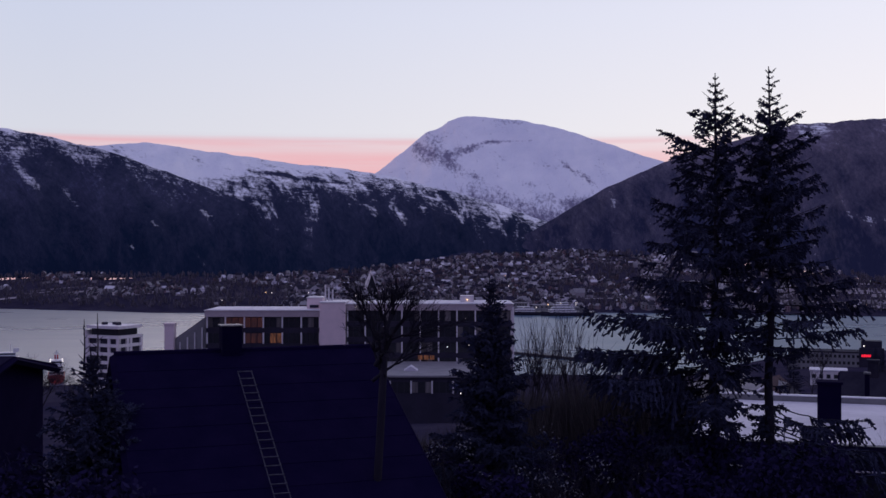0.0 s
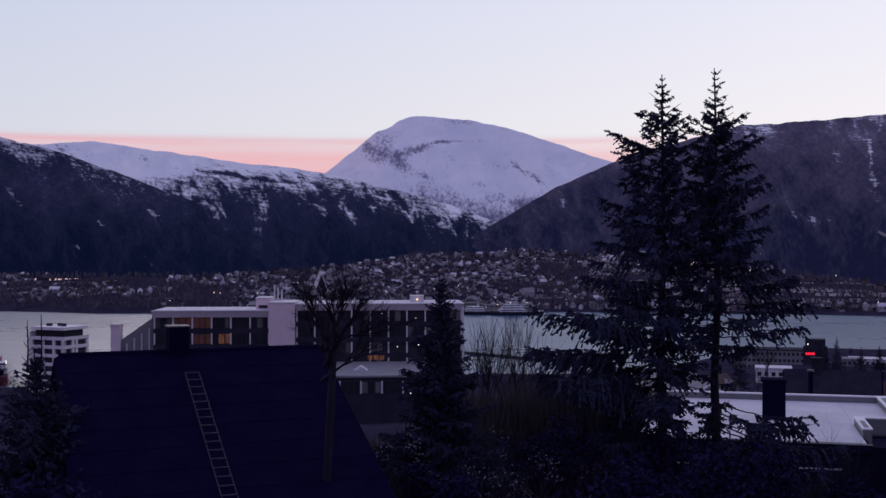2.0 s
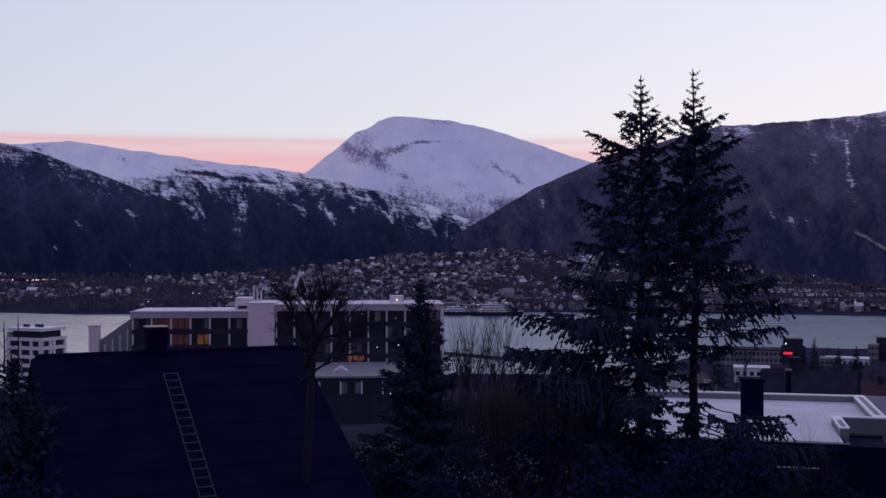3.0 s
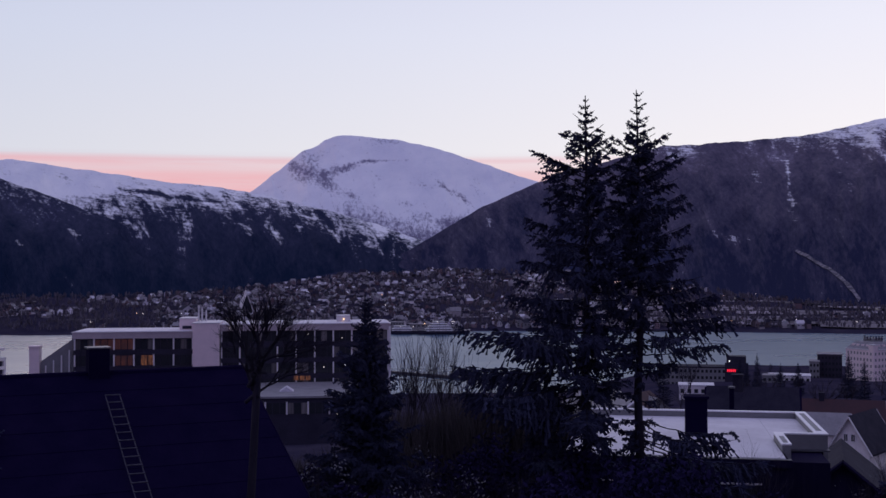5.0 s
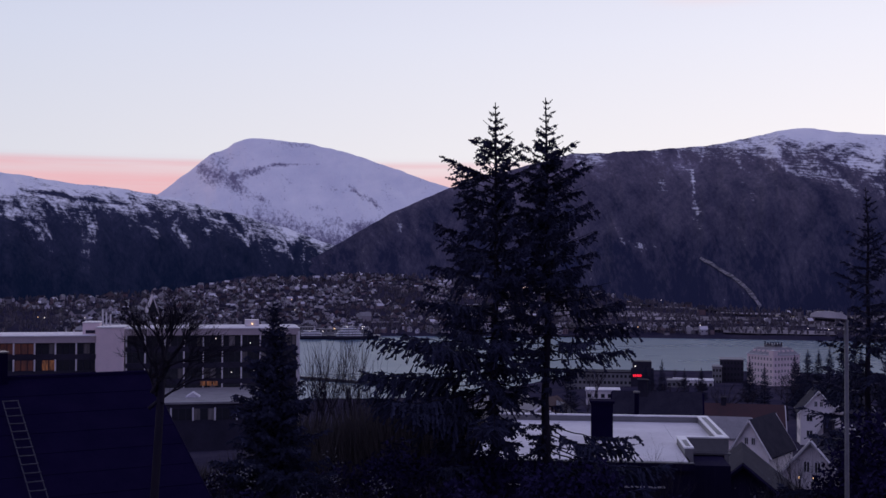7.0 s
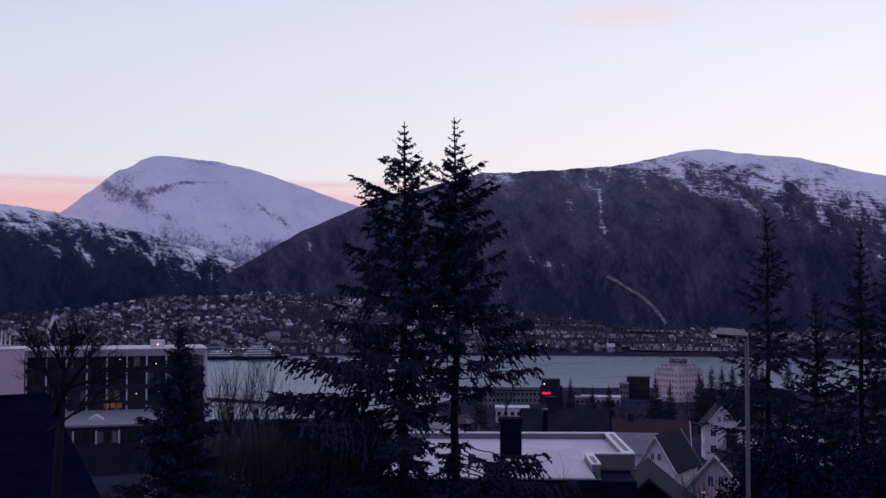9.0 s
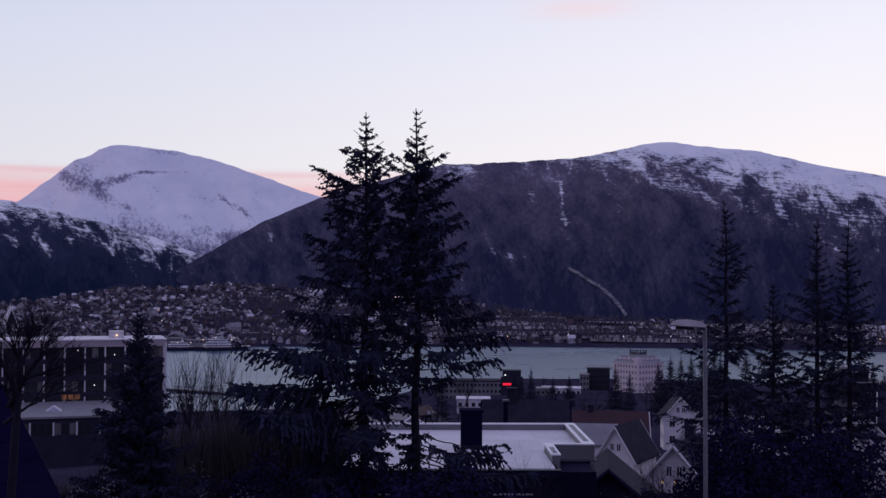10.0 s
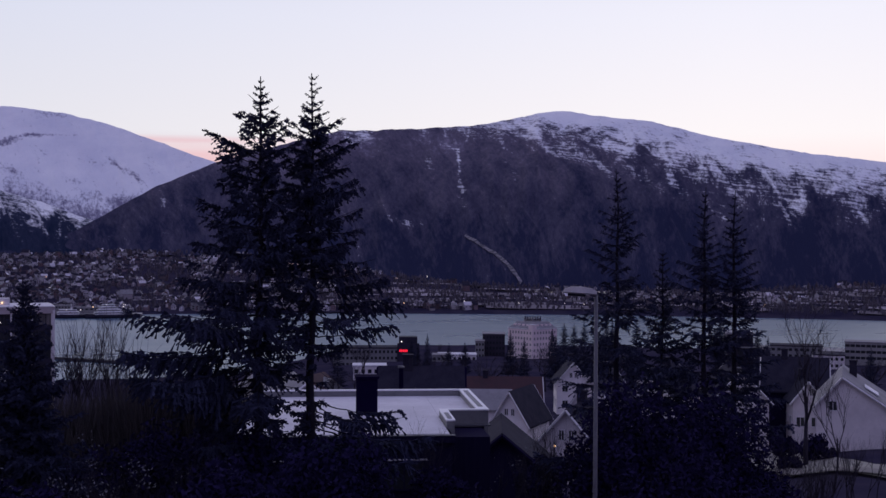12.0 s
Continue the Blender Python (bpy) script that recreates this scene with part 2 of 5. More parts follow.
ROOF_RED = surface("red_brown_roof", (0.052, 0.017, 0.024), (0.034, 0.015, 0.022), 0.85, 0.6, bump=0.4)
ROOF_DARK = surface("dark_roof_tiles", (0.016, 0.015, 0.030), (0.034, 0.032, 0.050), 0.9, 0.8, bump=0.5, gloss=0.1)
ROOF_GREY = surface("frosted_grey_roof", (0.26, 0.25, 0.27), (0.17, 0.165, 0.18), 0.85, 0.4, bump=0.4)
ASPHALT = surface("frosted_asphalt", (0.085, 0.076, 0.080), (0.14, 0.125, 0.125), 0.6, 0.25, bump=0.4)
PAVING = surface("frosted_paving", (0.17, 0.15, 0.15), (0.11, 0.10, 0.10), 0.9, 0.5, bump=0.3)
CONCRETE = surface("concrete", (0.30, 0.29, 0.29), (0.22, 0.21, 0.21), 0.85, 0.4, bump=0.3)
GLASS = surface("dark_window_glass", (0.020, 0.022, 0.028), (0.030, 0.032, 0.040), 0.12, 0.5, gloss=0.6)
CURTAIN = surface("pale_curtains", (0.22, 0.20, 0.20), (0.08, 0.075, 0.08), 0.9, 1.2, stretched=(5, 5, 0.2), per_object=0.6)
RED_HULL = surface("red_hull_paint", (0.45, 0.03, 0.03), (0.33, 0.025, 0.03), 0.5, 0.3)
WHITE_HULL = surface("white_ship_paint", (0.75, 0.74, 0.74), (0.6, 0.6, 0.6), 0.5, 0.3)
ROCK = surface("shore_stone", (0.04, 0.038, 0.045), (0.075, 0.07, 0.075), 0.95, 0.3, bump=0.9)
WARM = glowing("warm_lamp_light", (1.0, 0.62, 0.30), 2.4)
WARM_DIM = lit_room("warm_room_light", (1.0, 0.36, 0.13), 0.085)
LAMP_GREY = surface("weathered_lamp_housing", (0.42, 0.40, 0.41), (0.30, 0.29, 0.30), 0.6, 3.0)
WHITE_LIGHT = glowing("white_lamp_light", (1.0, 0.90, 0.84), 1.6)
RED_LIGHT = glowing("red_sign_light", (1.0, 0.02, 0.05), 1.2)
SEA = water_surface()


# ---------------------------------------------------------------- builders
class Shape:
    """Collects faces, then becomes one mesh object."""

    def __init__(self):
        self.v, self.f, self.m = [], [], []

    def add(self, verts, faces, slot=0):
        n = len(self.v)
        self.v += [tuple(p) for p in verts]
        self.f += [tuple(n + i for i in f) for f in faces]
        self.m += [slot] * len(faces)
        return self

    def box(self, x0, y0, z0, x1, y1, z1, slot=0):
        return self.add([(x0, y0, z0), (x1, y0, z0), (x1, y1, z0), (x0, y1, z0), (x0, y0, z1), (x1, y0, z1), (x1, y1, z1), (x0, y1, z1)],
                        [(3, 2, 1, 0), (4, 5, 6, 7), (0, 1, 5, 4), (1, 2, 6, 5), (2, 3, 7, 6), (3, 0, 4, 7)], slot)

    def tube(self, points, radii, sides=5, slot=0):
        """A tapered tube along points."""
        n = len(points)
        ring = []
        for i, p in enumerate(points):
            a, b = Vector(points[max(0, i - 1)]), Vector(points[min(n - 1, i + 1)])
            d = (b - a).normalized()
            u = d.cross(Vector((0.31, 0.17, 0.93)) if abs(d.z) < 0.9 else Vector((1, 0, 0))).normalized()
            w = d.cross(u)
            ring += [Vector(p) + (u * math.cos(k * math.tau / sides) + w * math.sin(k * math.tau / sides)) * radii[i] for k in range(sides)]
        faces = [(i * sides + k, i * sides + (k + 1) % sides, (i + 1) * sides + (k + 1) % sides, (i + 1) * sides + k) for i in range(n - 1) for k in range(sides)]
        faces += [tuple(range(sides))[::-1], tuple((n - 1) * sides + k for k in range(sides))]
        return self.add(ring, faces, slot)

    def cylinder(self, x, y, z0, z1, r, sides=12, slot=0, r1=None):
        return self.tube([(x, y, z0), (x, y, z1)], [r, r if r1 is None else r1], sides, slot)

    def gable(self, w, l, z0, z1, over=0.0, thick=0.0, slot=0, ridge=0.0):
        """A solid pitched roof: ridge along y; w wide, l long, from z0 to z1; with a thickness it is a pair of slabs."""
        a, b = w / 2 + over, l / 2 + over
        drop = (z1 - z0) * over / (w / 2)
        if not thick:
            return self.add([(-a, -b, z0 - drop), (a, -b, z0 - drop), (0, -b, z1), (-a, b, z0 - drop), (a, b, z0 - drop), (0, b, z1)],
                            [(0, 1, 2), (4, 3, 5), (1, 4, 5, 2), (3, 0, 2, 5), (0, 3, 4, 1)], slot)
        for s in (-1, 1):
            q = [(s * a, -b, z0 - drop), (ridge, -b, z1), (ridge, b, z1), (s * a, b, z0 - drop)]
            top = [(x, y, z + thick) for x, y, z in q]
            f = [(0, 1, 2, 3), (7, 6, 5, 4), (0, 4, 5, 1), (1, 5, 6, 2), (2, 6, 7, 3), (3, 7, 4, 0)]
            self.add(q + top, f if s > 0 else [g[::-1] for g in f], slot)
        return self

    def mesh(self, name, materials, smooth=False):
        me = bpy.data.meshes.new(name)
        me.from_pydata(self.v, [], self.f)
        for mt in materials if isinstance(materials, (list, tuple)) else (materials,):
            me.materials.append(mt)
        me.polygons.foreach_set("material_index", self.m)
        if smooth:
            me.polygons.foreach_set("use_smooth", [True] * len(self.f))
        me.update()
        return me


def part(name, shape, material, parent, label="", smooth=False, at=None):
    ob = new(name, shape.mesh(name, material, smooth) if isinstance(shape, Shape) else shape)
    ob.parent = parent
    if at is not None:
        ob.matrix_basis = at
    return tagged(ob, label)


def thing(name, at, label, category, group="", kind="", shape=None, material=None, smooth=False):
    ob = new(name, shape.mesh(name, material, smooth) if shape else None)
    ob.matrix_basis = at
    return tagged(ob, label, category, group, kind)


def polar(az, d):
    """Plan place at a bearing (degrees to the right of the first view) and a distance from the eye."""
    return d * math.sin(radians(az)), d * math.cos(radians(az))


def height(el, d):
    """Height over the sea of what shows at an elevation angle, d metres off."""
    return EYE + d * math.tan(radians(el))


# ---------------------------------------------------------------- ground, sea, mountains
def near_shore(az):
    return float(np.interp(az, [-180, -30, 12, 19, 60, 180], [560, 560, 590, 770, 800, 560]))


def far_shore(az):
    return float(np.interp(az, [-60, -22, -14, -8, 60], [1500, 1340, 1190, 1170, 1172]))


def town_top(az):
    """Elevation angle at which the far town ends and the woods begin."""
    return float(np.interp(az, [-25, -12, -6, -2, 2, 6, 12, 18, 22, 26, 36, 42, 50], [-1.15, -1.25, -1.2, -0.75, -0.25, -0.10, -0.15, -0.9, -1.5, -1.75, -1.9, -1.5, -1.5]))


def woods_edge(az):
    """Distance at which the woods begin above the far town."""
    return (EYE + 0.112 * far_shore(az) - 3.5) / (0.112 - math.tan(radians(town_top(az)))) - 12


def ground_z(x, y):
    r, az = math.hypot(x, y), math.degrees(math.atan2(x, y))
    if abs(az) > 75:  # the island rises behind the viewer
        w = min(1, (abs(az) - 75) / 30)
        return (1 - w) * ground_z(*polar(math.copysign(74.9, az), r)) + w * (59 + 0.03 * min(r, 1500))
    near, far = near_shore(az), far_shore(az)
    if r < near + 60:
        q = r if r < 150 else 150 + (r - 150) * (560 - 150) / (near - 150)
        z = float(np.interp(q, [0, 15, 30, 50, 100, 200, 350, 480, 550, 560, 620], [59, 57.4, 55, 53, 44.5, 34, 16, 5, 2, 0, -6]))
    elif r < far:
        z = -6.0 if r < far - 40 else -6 + 6.5 * (r - far + 40) / 40
    else:
        edge = woods_edge(az)
        z = 0.5 + min(3, (r - far) * 0.1) + (min(r, edge) - far) * 0.112 - max(0, r - edge) * 0.25
    # the terrace on which the road and the large white house stand
    z += 3.0 * math.exp(-((az - 45) / 6) ** 2) * float(np.interp(r, [55, 90, 170, 240], [0, 1, 1, 0]))
    bump = noise.fractal(Vector((x * 0.03, y * 0.03, 0)), 1.0, 2.0, 4) * min(1.0, r / 400) * 0.9
    return z + (bump if z > 0.6 else 0)


def build_ground():
    s = Shape()
    rs = [0.0] + [4 * 1.055 ** k for k in range(135) if 4 * 1.055 ** k < 4950]
    azs = [a * 0.75 for a in range(-60, 90)] + [a * 6.0 for a in range(12, 50)]
    azs = [a for a in azs if a < 315]
    rows = []
    for r in rs:
        rows.append([(*polar(a, r), ground_z(*polar(((a + 180) % 360) - 180, r))) for a in azs])
    n = len(azs)
    s.v = [p for row in rows for p in row]
    s.f = [(i * n + k, i * n + (k + 1) % n, (i + 1) * n + (k + 1) % n, (i + 1) * n + k) for i in range(len(rs) - 1) for k in range(n)]
    s.f = [f[::-1] for f in s.f]
    s.m = [0] * len(s.f)
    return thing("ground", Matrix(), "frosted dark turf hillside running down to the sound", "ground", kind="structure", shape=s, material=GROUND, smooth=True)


build_ground()
sea = Shape().add([(-4000, 300, 0), (4000, 300, 0), (4000, 2400, 0), (-4000, 2400, 0)], [(0, 1, 2, 3)])
thing("water", Matrix(), "calm steel-blue sound under a pale dawn sky", "water", kind="structure", shape=sea, material=SEA)


def mountain(label, skyline, ridge_d, base_d, base_z, power, material, rough, seed, lo, hi, crag=0.0):
    """A range from base to ridge and down behind it. skyline: (bearing, elevation) of the ridge; ridge_d: (bearing, distance).
    base_d None: it rises from the edge of the woods. Returns the function that gives the surface at a bearing and a share of the way up."""
    a1, e1 = zip(*skyline)
    a2, d2 = zip(*ridge_d)
    a3, p3 = zip(*power)
    m = 72

    def spot(az, u):
        el = float(np.mean([np.interp(az + q, a1, e1) for q in (-0.1, 0, 0.1)]))
        el += 0.05 * noise.fractal(Vector((az * 1.3 + seed, seed, 0)), 0.8, 2.0, 5)
        rd, pw = float(np.interp(az, a2, d2)), float(np.interp(az, a3, p3))
        top = height(el, rd)
        b = woods_edge(az) if base_d is None else base_d
        z0 = ground_z(*polar(az, b)) - 3 if base_d is None else base_z
        r = b + (rd - b) * u
        x, y = polar(az, r)
        z = z0 + (top - z0) * u ** pw if u <= 1 else top - (u - 1) * 260
        edge = min(1, abs(1 - u) * 5) * 0.92 + 0.08
        f1 = noise.fractal(Vector((x * 0.0024 + seed, y * 0.0006, seed)), 0.9, 2.0, 4)
        f2 = noise.fractal(Vector((radians(az) * rd * 0.010 + seed, u * 1.2, seed)), 0.8, 2.1, 3)
        z += rough * edge * min(1, u * 4) * (f1 + 0.6 * f2)
        if crag:
            f3 = noise.ridged_multi_fractal(Vector((x * 0.0050 + seed, y * 0.0011, 0)), 0.9, 2.1, 4, 1.0, 2.0)
            z += crag * edge * (f3 - 1.2) * min(1, u * 3)
        return x, y, min(z, EYE + (r * math.tan(radians(el)) if u < 0.96 else 1e9))

    s, n = Shape(), int((hi - lo) / 0.16)
    for i in range(n + 1):
        s.v += [spot(lo + (hi - lo) * i / n, k / (m - 10)) for k in range(m + 1)]
    for i in range(n):
        for k in range(m):
            a = i * (m + 1) + k
            s.f.append((a, a + 1, a + m + 2, a + m + 1)[::-1])
    s.m = [0] * len(s.f)
    thing("mountain", Matrix(), label, "mountain", kind="structure", shape=s, material=material, smooth=True)
    return spot


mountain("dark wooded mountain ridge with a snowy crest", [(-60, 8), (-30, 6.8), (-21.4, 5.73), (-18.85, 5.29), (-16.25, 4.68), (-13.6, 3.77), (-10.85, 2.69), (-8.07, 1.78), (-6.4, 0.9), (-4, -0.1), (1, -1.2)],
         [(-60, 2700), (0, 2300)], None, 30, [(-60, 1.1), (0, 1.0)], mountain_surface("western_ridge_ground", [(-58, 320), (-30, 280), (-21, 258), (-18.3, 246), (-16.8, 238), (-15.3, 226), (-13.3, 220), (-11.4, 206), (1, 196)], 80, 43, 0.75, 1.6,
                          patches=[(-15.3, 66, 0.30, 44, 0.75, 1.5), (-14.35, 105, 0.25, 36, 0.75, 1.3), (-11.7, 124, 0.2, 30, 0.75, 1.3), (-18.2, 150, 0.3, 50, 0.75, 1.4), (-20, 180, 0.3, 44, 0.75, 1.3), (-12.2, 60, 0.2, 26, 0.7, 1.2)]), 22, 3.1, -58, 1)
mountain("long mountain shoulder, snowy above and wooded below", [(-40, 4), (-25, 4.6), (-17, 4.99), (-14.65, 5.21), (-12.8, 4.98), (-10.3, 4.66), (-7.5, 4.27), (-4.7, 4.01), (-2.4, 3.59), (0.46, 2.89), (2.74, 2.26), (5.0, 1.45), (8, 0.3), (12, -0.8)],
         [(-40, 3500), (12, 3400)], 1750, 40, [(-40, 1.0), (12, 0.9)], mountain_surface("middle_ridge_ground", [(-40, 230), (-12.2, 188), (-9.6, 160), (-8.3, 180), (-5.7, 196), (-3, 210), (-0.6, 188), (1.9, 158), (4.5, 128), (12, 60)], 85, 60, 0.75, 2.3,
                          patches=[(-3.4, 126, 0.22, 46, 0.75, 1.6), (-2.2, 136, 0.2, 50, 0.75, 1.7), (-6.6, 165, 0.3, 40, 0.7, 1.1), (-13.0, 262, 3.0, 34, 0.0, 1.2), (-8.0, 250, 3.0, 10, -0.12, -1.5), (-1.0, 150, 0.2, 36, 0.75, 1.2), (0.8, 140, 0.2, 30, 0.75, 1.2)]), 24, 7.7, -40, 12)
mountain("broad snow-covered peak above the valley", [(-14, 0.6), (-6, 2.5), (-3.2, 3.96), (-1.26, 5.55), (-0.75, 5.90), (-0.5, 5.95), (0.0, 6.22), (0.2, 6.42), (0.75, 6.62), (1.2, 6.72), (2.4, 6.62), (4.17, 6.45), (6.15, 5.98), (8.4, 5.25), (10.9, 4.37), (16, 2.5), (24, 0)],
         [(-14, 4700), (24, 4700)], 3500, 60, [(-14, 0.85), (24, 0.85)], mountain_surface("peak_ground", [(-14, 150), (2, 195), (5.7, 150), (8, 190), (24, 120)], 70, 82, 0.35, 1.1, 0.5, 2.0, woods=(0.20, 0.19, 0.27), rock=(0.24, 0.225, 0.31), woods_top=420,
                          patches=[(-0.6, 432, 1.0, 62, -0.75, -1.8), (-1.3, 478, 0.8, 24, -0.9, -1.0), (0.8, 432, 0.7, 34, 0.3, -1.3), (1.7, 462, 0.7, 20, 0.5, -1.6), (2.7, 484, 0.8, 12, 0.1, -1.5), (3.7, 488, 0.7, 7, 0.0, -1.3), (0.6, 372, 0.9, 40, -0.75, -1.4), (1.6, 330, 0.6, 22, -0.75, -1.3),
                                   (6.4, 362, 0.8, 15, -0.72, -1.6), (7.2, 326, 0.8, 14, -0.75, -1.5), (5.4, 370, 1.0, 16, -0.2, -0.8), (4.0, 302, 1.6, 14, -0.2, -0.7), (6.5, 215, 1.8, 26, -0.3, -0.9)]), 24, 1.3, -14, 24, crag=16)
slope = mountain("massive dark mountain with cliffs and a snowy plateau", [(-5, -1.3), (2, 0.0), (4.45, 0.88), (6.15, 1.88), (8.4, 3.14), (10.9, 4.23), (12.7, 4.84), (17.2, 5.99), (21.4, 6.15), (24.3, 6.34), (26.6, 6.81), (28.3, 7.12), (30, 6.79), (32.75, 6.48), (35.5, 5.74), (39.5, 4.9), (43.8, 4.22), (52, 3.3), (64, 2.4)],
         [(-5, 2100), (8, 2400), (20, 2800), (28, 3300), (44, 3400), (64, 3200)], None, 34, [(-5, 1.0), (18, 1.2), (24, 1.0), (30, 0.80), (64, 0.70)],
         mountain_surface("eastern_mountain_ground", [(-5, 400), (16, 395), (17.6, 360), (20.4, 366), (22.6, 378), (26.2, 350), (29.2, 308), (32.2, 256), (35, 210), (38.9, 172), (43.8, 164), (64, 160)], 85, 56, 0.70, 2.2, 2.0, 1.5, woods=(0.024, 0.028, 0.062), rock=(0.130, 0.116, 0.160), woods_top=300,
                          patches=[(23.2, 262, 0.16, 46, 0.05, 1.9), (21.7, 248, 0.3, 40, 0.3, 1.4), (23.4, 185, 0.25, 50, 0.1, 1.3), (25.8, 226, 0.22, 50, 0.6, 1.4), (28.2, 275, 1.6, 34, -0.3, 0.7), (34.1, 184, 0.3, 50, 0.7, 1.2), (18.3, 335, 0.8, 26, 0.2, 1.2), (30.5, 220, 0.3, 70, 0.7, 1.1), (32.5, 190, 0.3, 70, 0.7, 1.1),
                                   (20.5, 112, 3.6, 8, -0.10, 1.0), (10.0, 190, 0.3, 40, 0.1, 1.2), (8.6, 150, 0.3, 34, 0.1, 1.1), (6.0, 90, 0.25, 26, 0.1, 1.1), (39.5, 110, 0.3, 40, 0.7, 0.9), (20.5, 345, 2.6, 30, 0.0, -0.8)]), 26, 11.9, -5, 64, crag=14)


def snowy_track(points, width):
    """A pale cleared strip up the mountain side, laid just over the slope. points: bearing, share of the way up."""
    s = Shape()
    fine = []
    for (a, b), (c, d) in zip(points, points[1:]):
        fine += [(a + (c - a) * k / 14, b + (d - b) * k / 14) for k in range(14)]
    for i, (az, u) in enumerate(fine):
        w = width * (0.6 + 0.5 * noise.noise(Vector((i * 0.35, 2, 0))))
        for e in (-1, 0, 1):
            x, y, z = slope(az + e * w / 60, u + e * 0.003)
            s.v.append((x, y, z + 1.5))
    for i in range(len(fine) - 1):
        for k in range(2):
            s.f.append((i * 3 + k, i * 3 + k + 1, i * 3 + k + 4, i * 3 + k + 3))
    s.m = [0] * len(s.f)
    thing("track", Matrix(), "pale snowy track climbing the dark mountain side", "track", kind="structure", shape=s, material=TRACK, smooth=True)


TRACK = surface("patchy_snow_track", (0.20, 0.18, 0.22), (0.03, 0.028, 0.05), 0.95, 0.11, spread=(0.42, 0.55))


# ---------------------------------------------------------------- trees
def spruce_shapes(h, spread, bare, seed, whorl=0.34, sparse=1.0, west=None, east=None):
    """Trunk and crown of a spruce: whorls of drooping branches hung with needle sprays. bare: height of the first branches;
    west, east: (height, reach) of the limbs on either side, for a tree that has grown unevenly."""
    rng = random.Random(seed)
    trunk, crown = Shape(), Shape()
    lean = [(rng.uniform(-0.06, 0.06), rng.uniform(-0.06, 0.06)) for _ in range(9)]
    pts = [(lean[k][0] * (k > 0), lean[k][1] * (k > 0), h * k / 8) for k in range(9)]
    trunk.tube(pts, [0.018 * h * (1 - k / 8) ** 0.9 * 0.62 + 0.018 for k in range(9)], 8)
    z = bare
    while z < h - 0.16:
        u = (z - bare) / (h - bare)
        reach = spread * (1 - u) ** 0.92 * (0.6 + 0.4 * min(1, u * 5 + 0.35)) + 0.05
        full = float(np.interp(z, *zip(*sparse))) if west else sparse
        count = max(1 if west else 3, int(rng.uniform(5, 8) * full))
        off = rng.uniform(0, math.tau)
        for b in range(count):
            if rng.random() < 0.16 * (1 - u):
                continue
            a = off + b * math.tau / count + rng.uniform(-0.25, 0.25)
            ln = reach * rng.uniform(0.50, 1.25)
            if west:
                k = 0.5 + 0.5 * math.cos(a)
                k = k * k * (3 - 2 * k)
                ln = (float(np.interp(z, *zip(*west))) * (1 - k) + float(np.interp(z, *zip(*east))) * k) * rng.choice((0.5, 0.75, 0.95, 1.08))
            # lower limbs droop and turn up at the tip, upper ones point up
            tilt = -0.42 + 1.05 * u ** 1.3 + rng.uniform(-0.12, 0.12)
            curl = 0.30 * (1 - u)
            n = max(3, int(ln / 0.28) + 2)
            path = []
            for k in range(n):
                q = k / (n - 1)
                path.append(Vector((math.cos(a) * ln * q, math.sin(a) * ln * q, z + ln * (tilt * q + curl * q * q) + rng.uniform(-0.03, 0.03))))
            crown.tube(path, [0.030 * (1 - k / n) * (1 - 0.6 * u) + 0.006 for k in range(n)], 3, 1)
            side = Vector((-math.sin(a), math.cos(a), 0))
            for k in range(1, n):
                q = k / (n - 1)
                if q < (0.34 if west and ln > 1.5 else 0.18) or (west and rng.random() < 0.16):
                    continue
                sprays = 5 if west else 4
                for j in range(sprays):
                    sgn = (-1) ** j
                    tw = ln * 0.30 * (1.15 - 0.75 * q) * rng.uniform(0.6, 1.25) + 0.10 * min(1, ln)
                    out = (path[k] - path[k - 1]).normalized()
                    d = (out * rng.uniform(0.35, 0.9) + side * sgn * rng.uniform(0.25, 1.0) + Vector((0, 0, rng.uniform(-1.3, 0.1) if west and u < 0.7 else rng.uniform(-0.75, 0.12)))).normalized()
                    root = path[k - 1].lerp(path[k], rng.random())
                    wide = d.cross(Vector((rng.uniform(-1, 1), rng.uniform(-1, 1), rng.uniform(-1, 1)))).normalized()
                    w = ((0.065 if west else 0.055) + 0.055 * rng.random()) * min(1, 0.55 + ln * 0.5)
                    m = 3
                    # a ragged, crossed spray of needles along the twig
                    for turn in (wide, d.cross(wide)):
                        vs = [root]
                        for e in range(1, m + 1):
                            c = root + d * tw * e / m + Vector((0, 0, -0.10 * tw * (e / m) ** 2))
                            ww = w * (1.25 - 0.8 * e / m)
                            vs += [c + turn * ww * rng.uniform(0.5, 1.4), c - turn * ww * rng.uniform(0.5, 1.4), c + d * (-0.35 * tw / m)]
                        fs = [(0, 1, 2)]
                        for e in range(1, m):
                            o = 1 + (e - 1) * 3
                            fs += [(o + 2, o + 3, o + 4)]
                        crown.add(vs, fs, 0)
        z += whorl * rng.uniform(0.7, 1.3) * (1 - 0.40 * u)
    return trunk, crown


def spruce(at, h, spread, bare, seed, label, group="spruces", **more):
    trunk, crown = spruce_shapes(h, spread, bare, seed, **more)
    t = thing("spruce_tree", at, label, "tree", group)
    part("trunk", trunk, BARK, t, smooth=True)
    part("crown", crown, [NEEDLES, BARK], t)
    return t


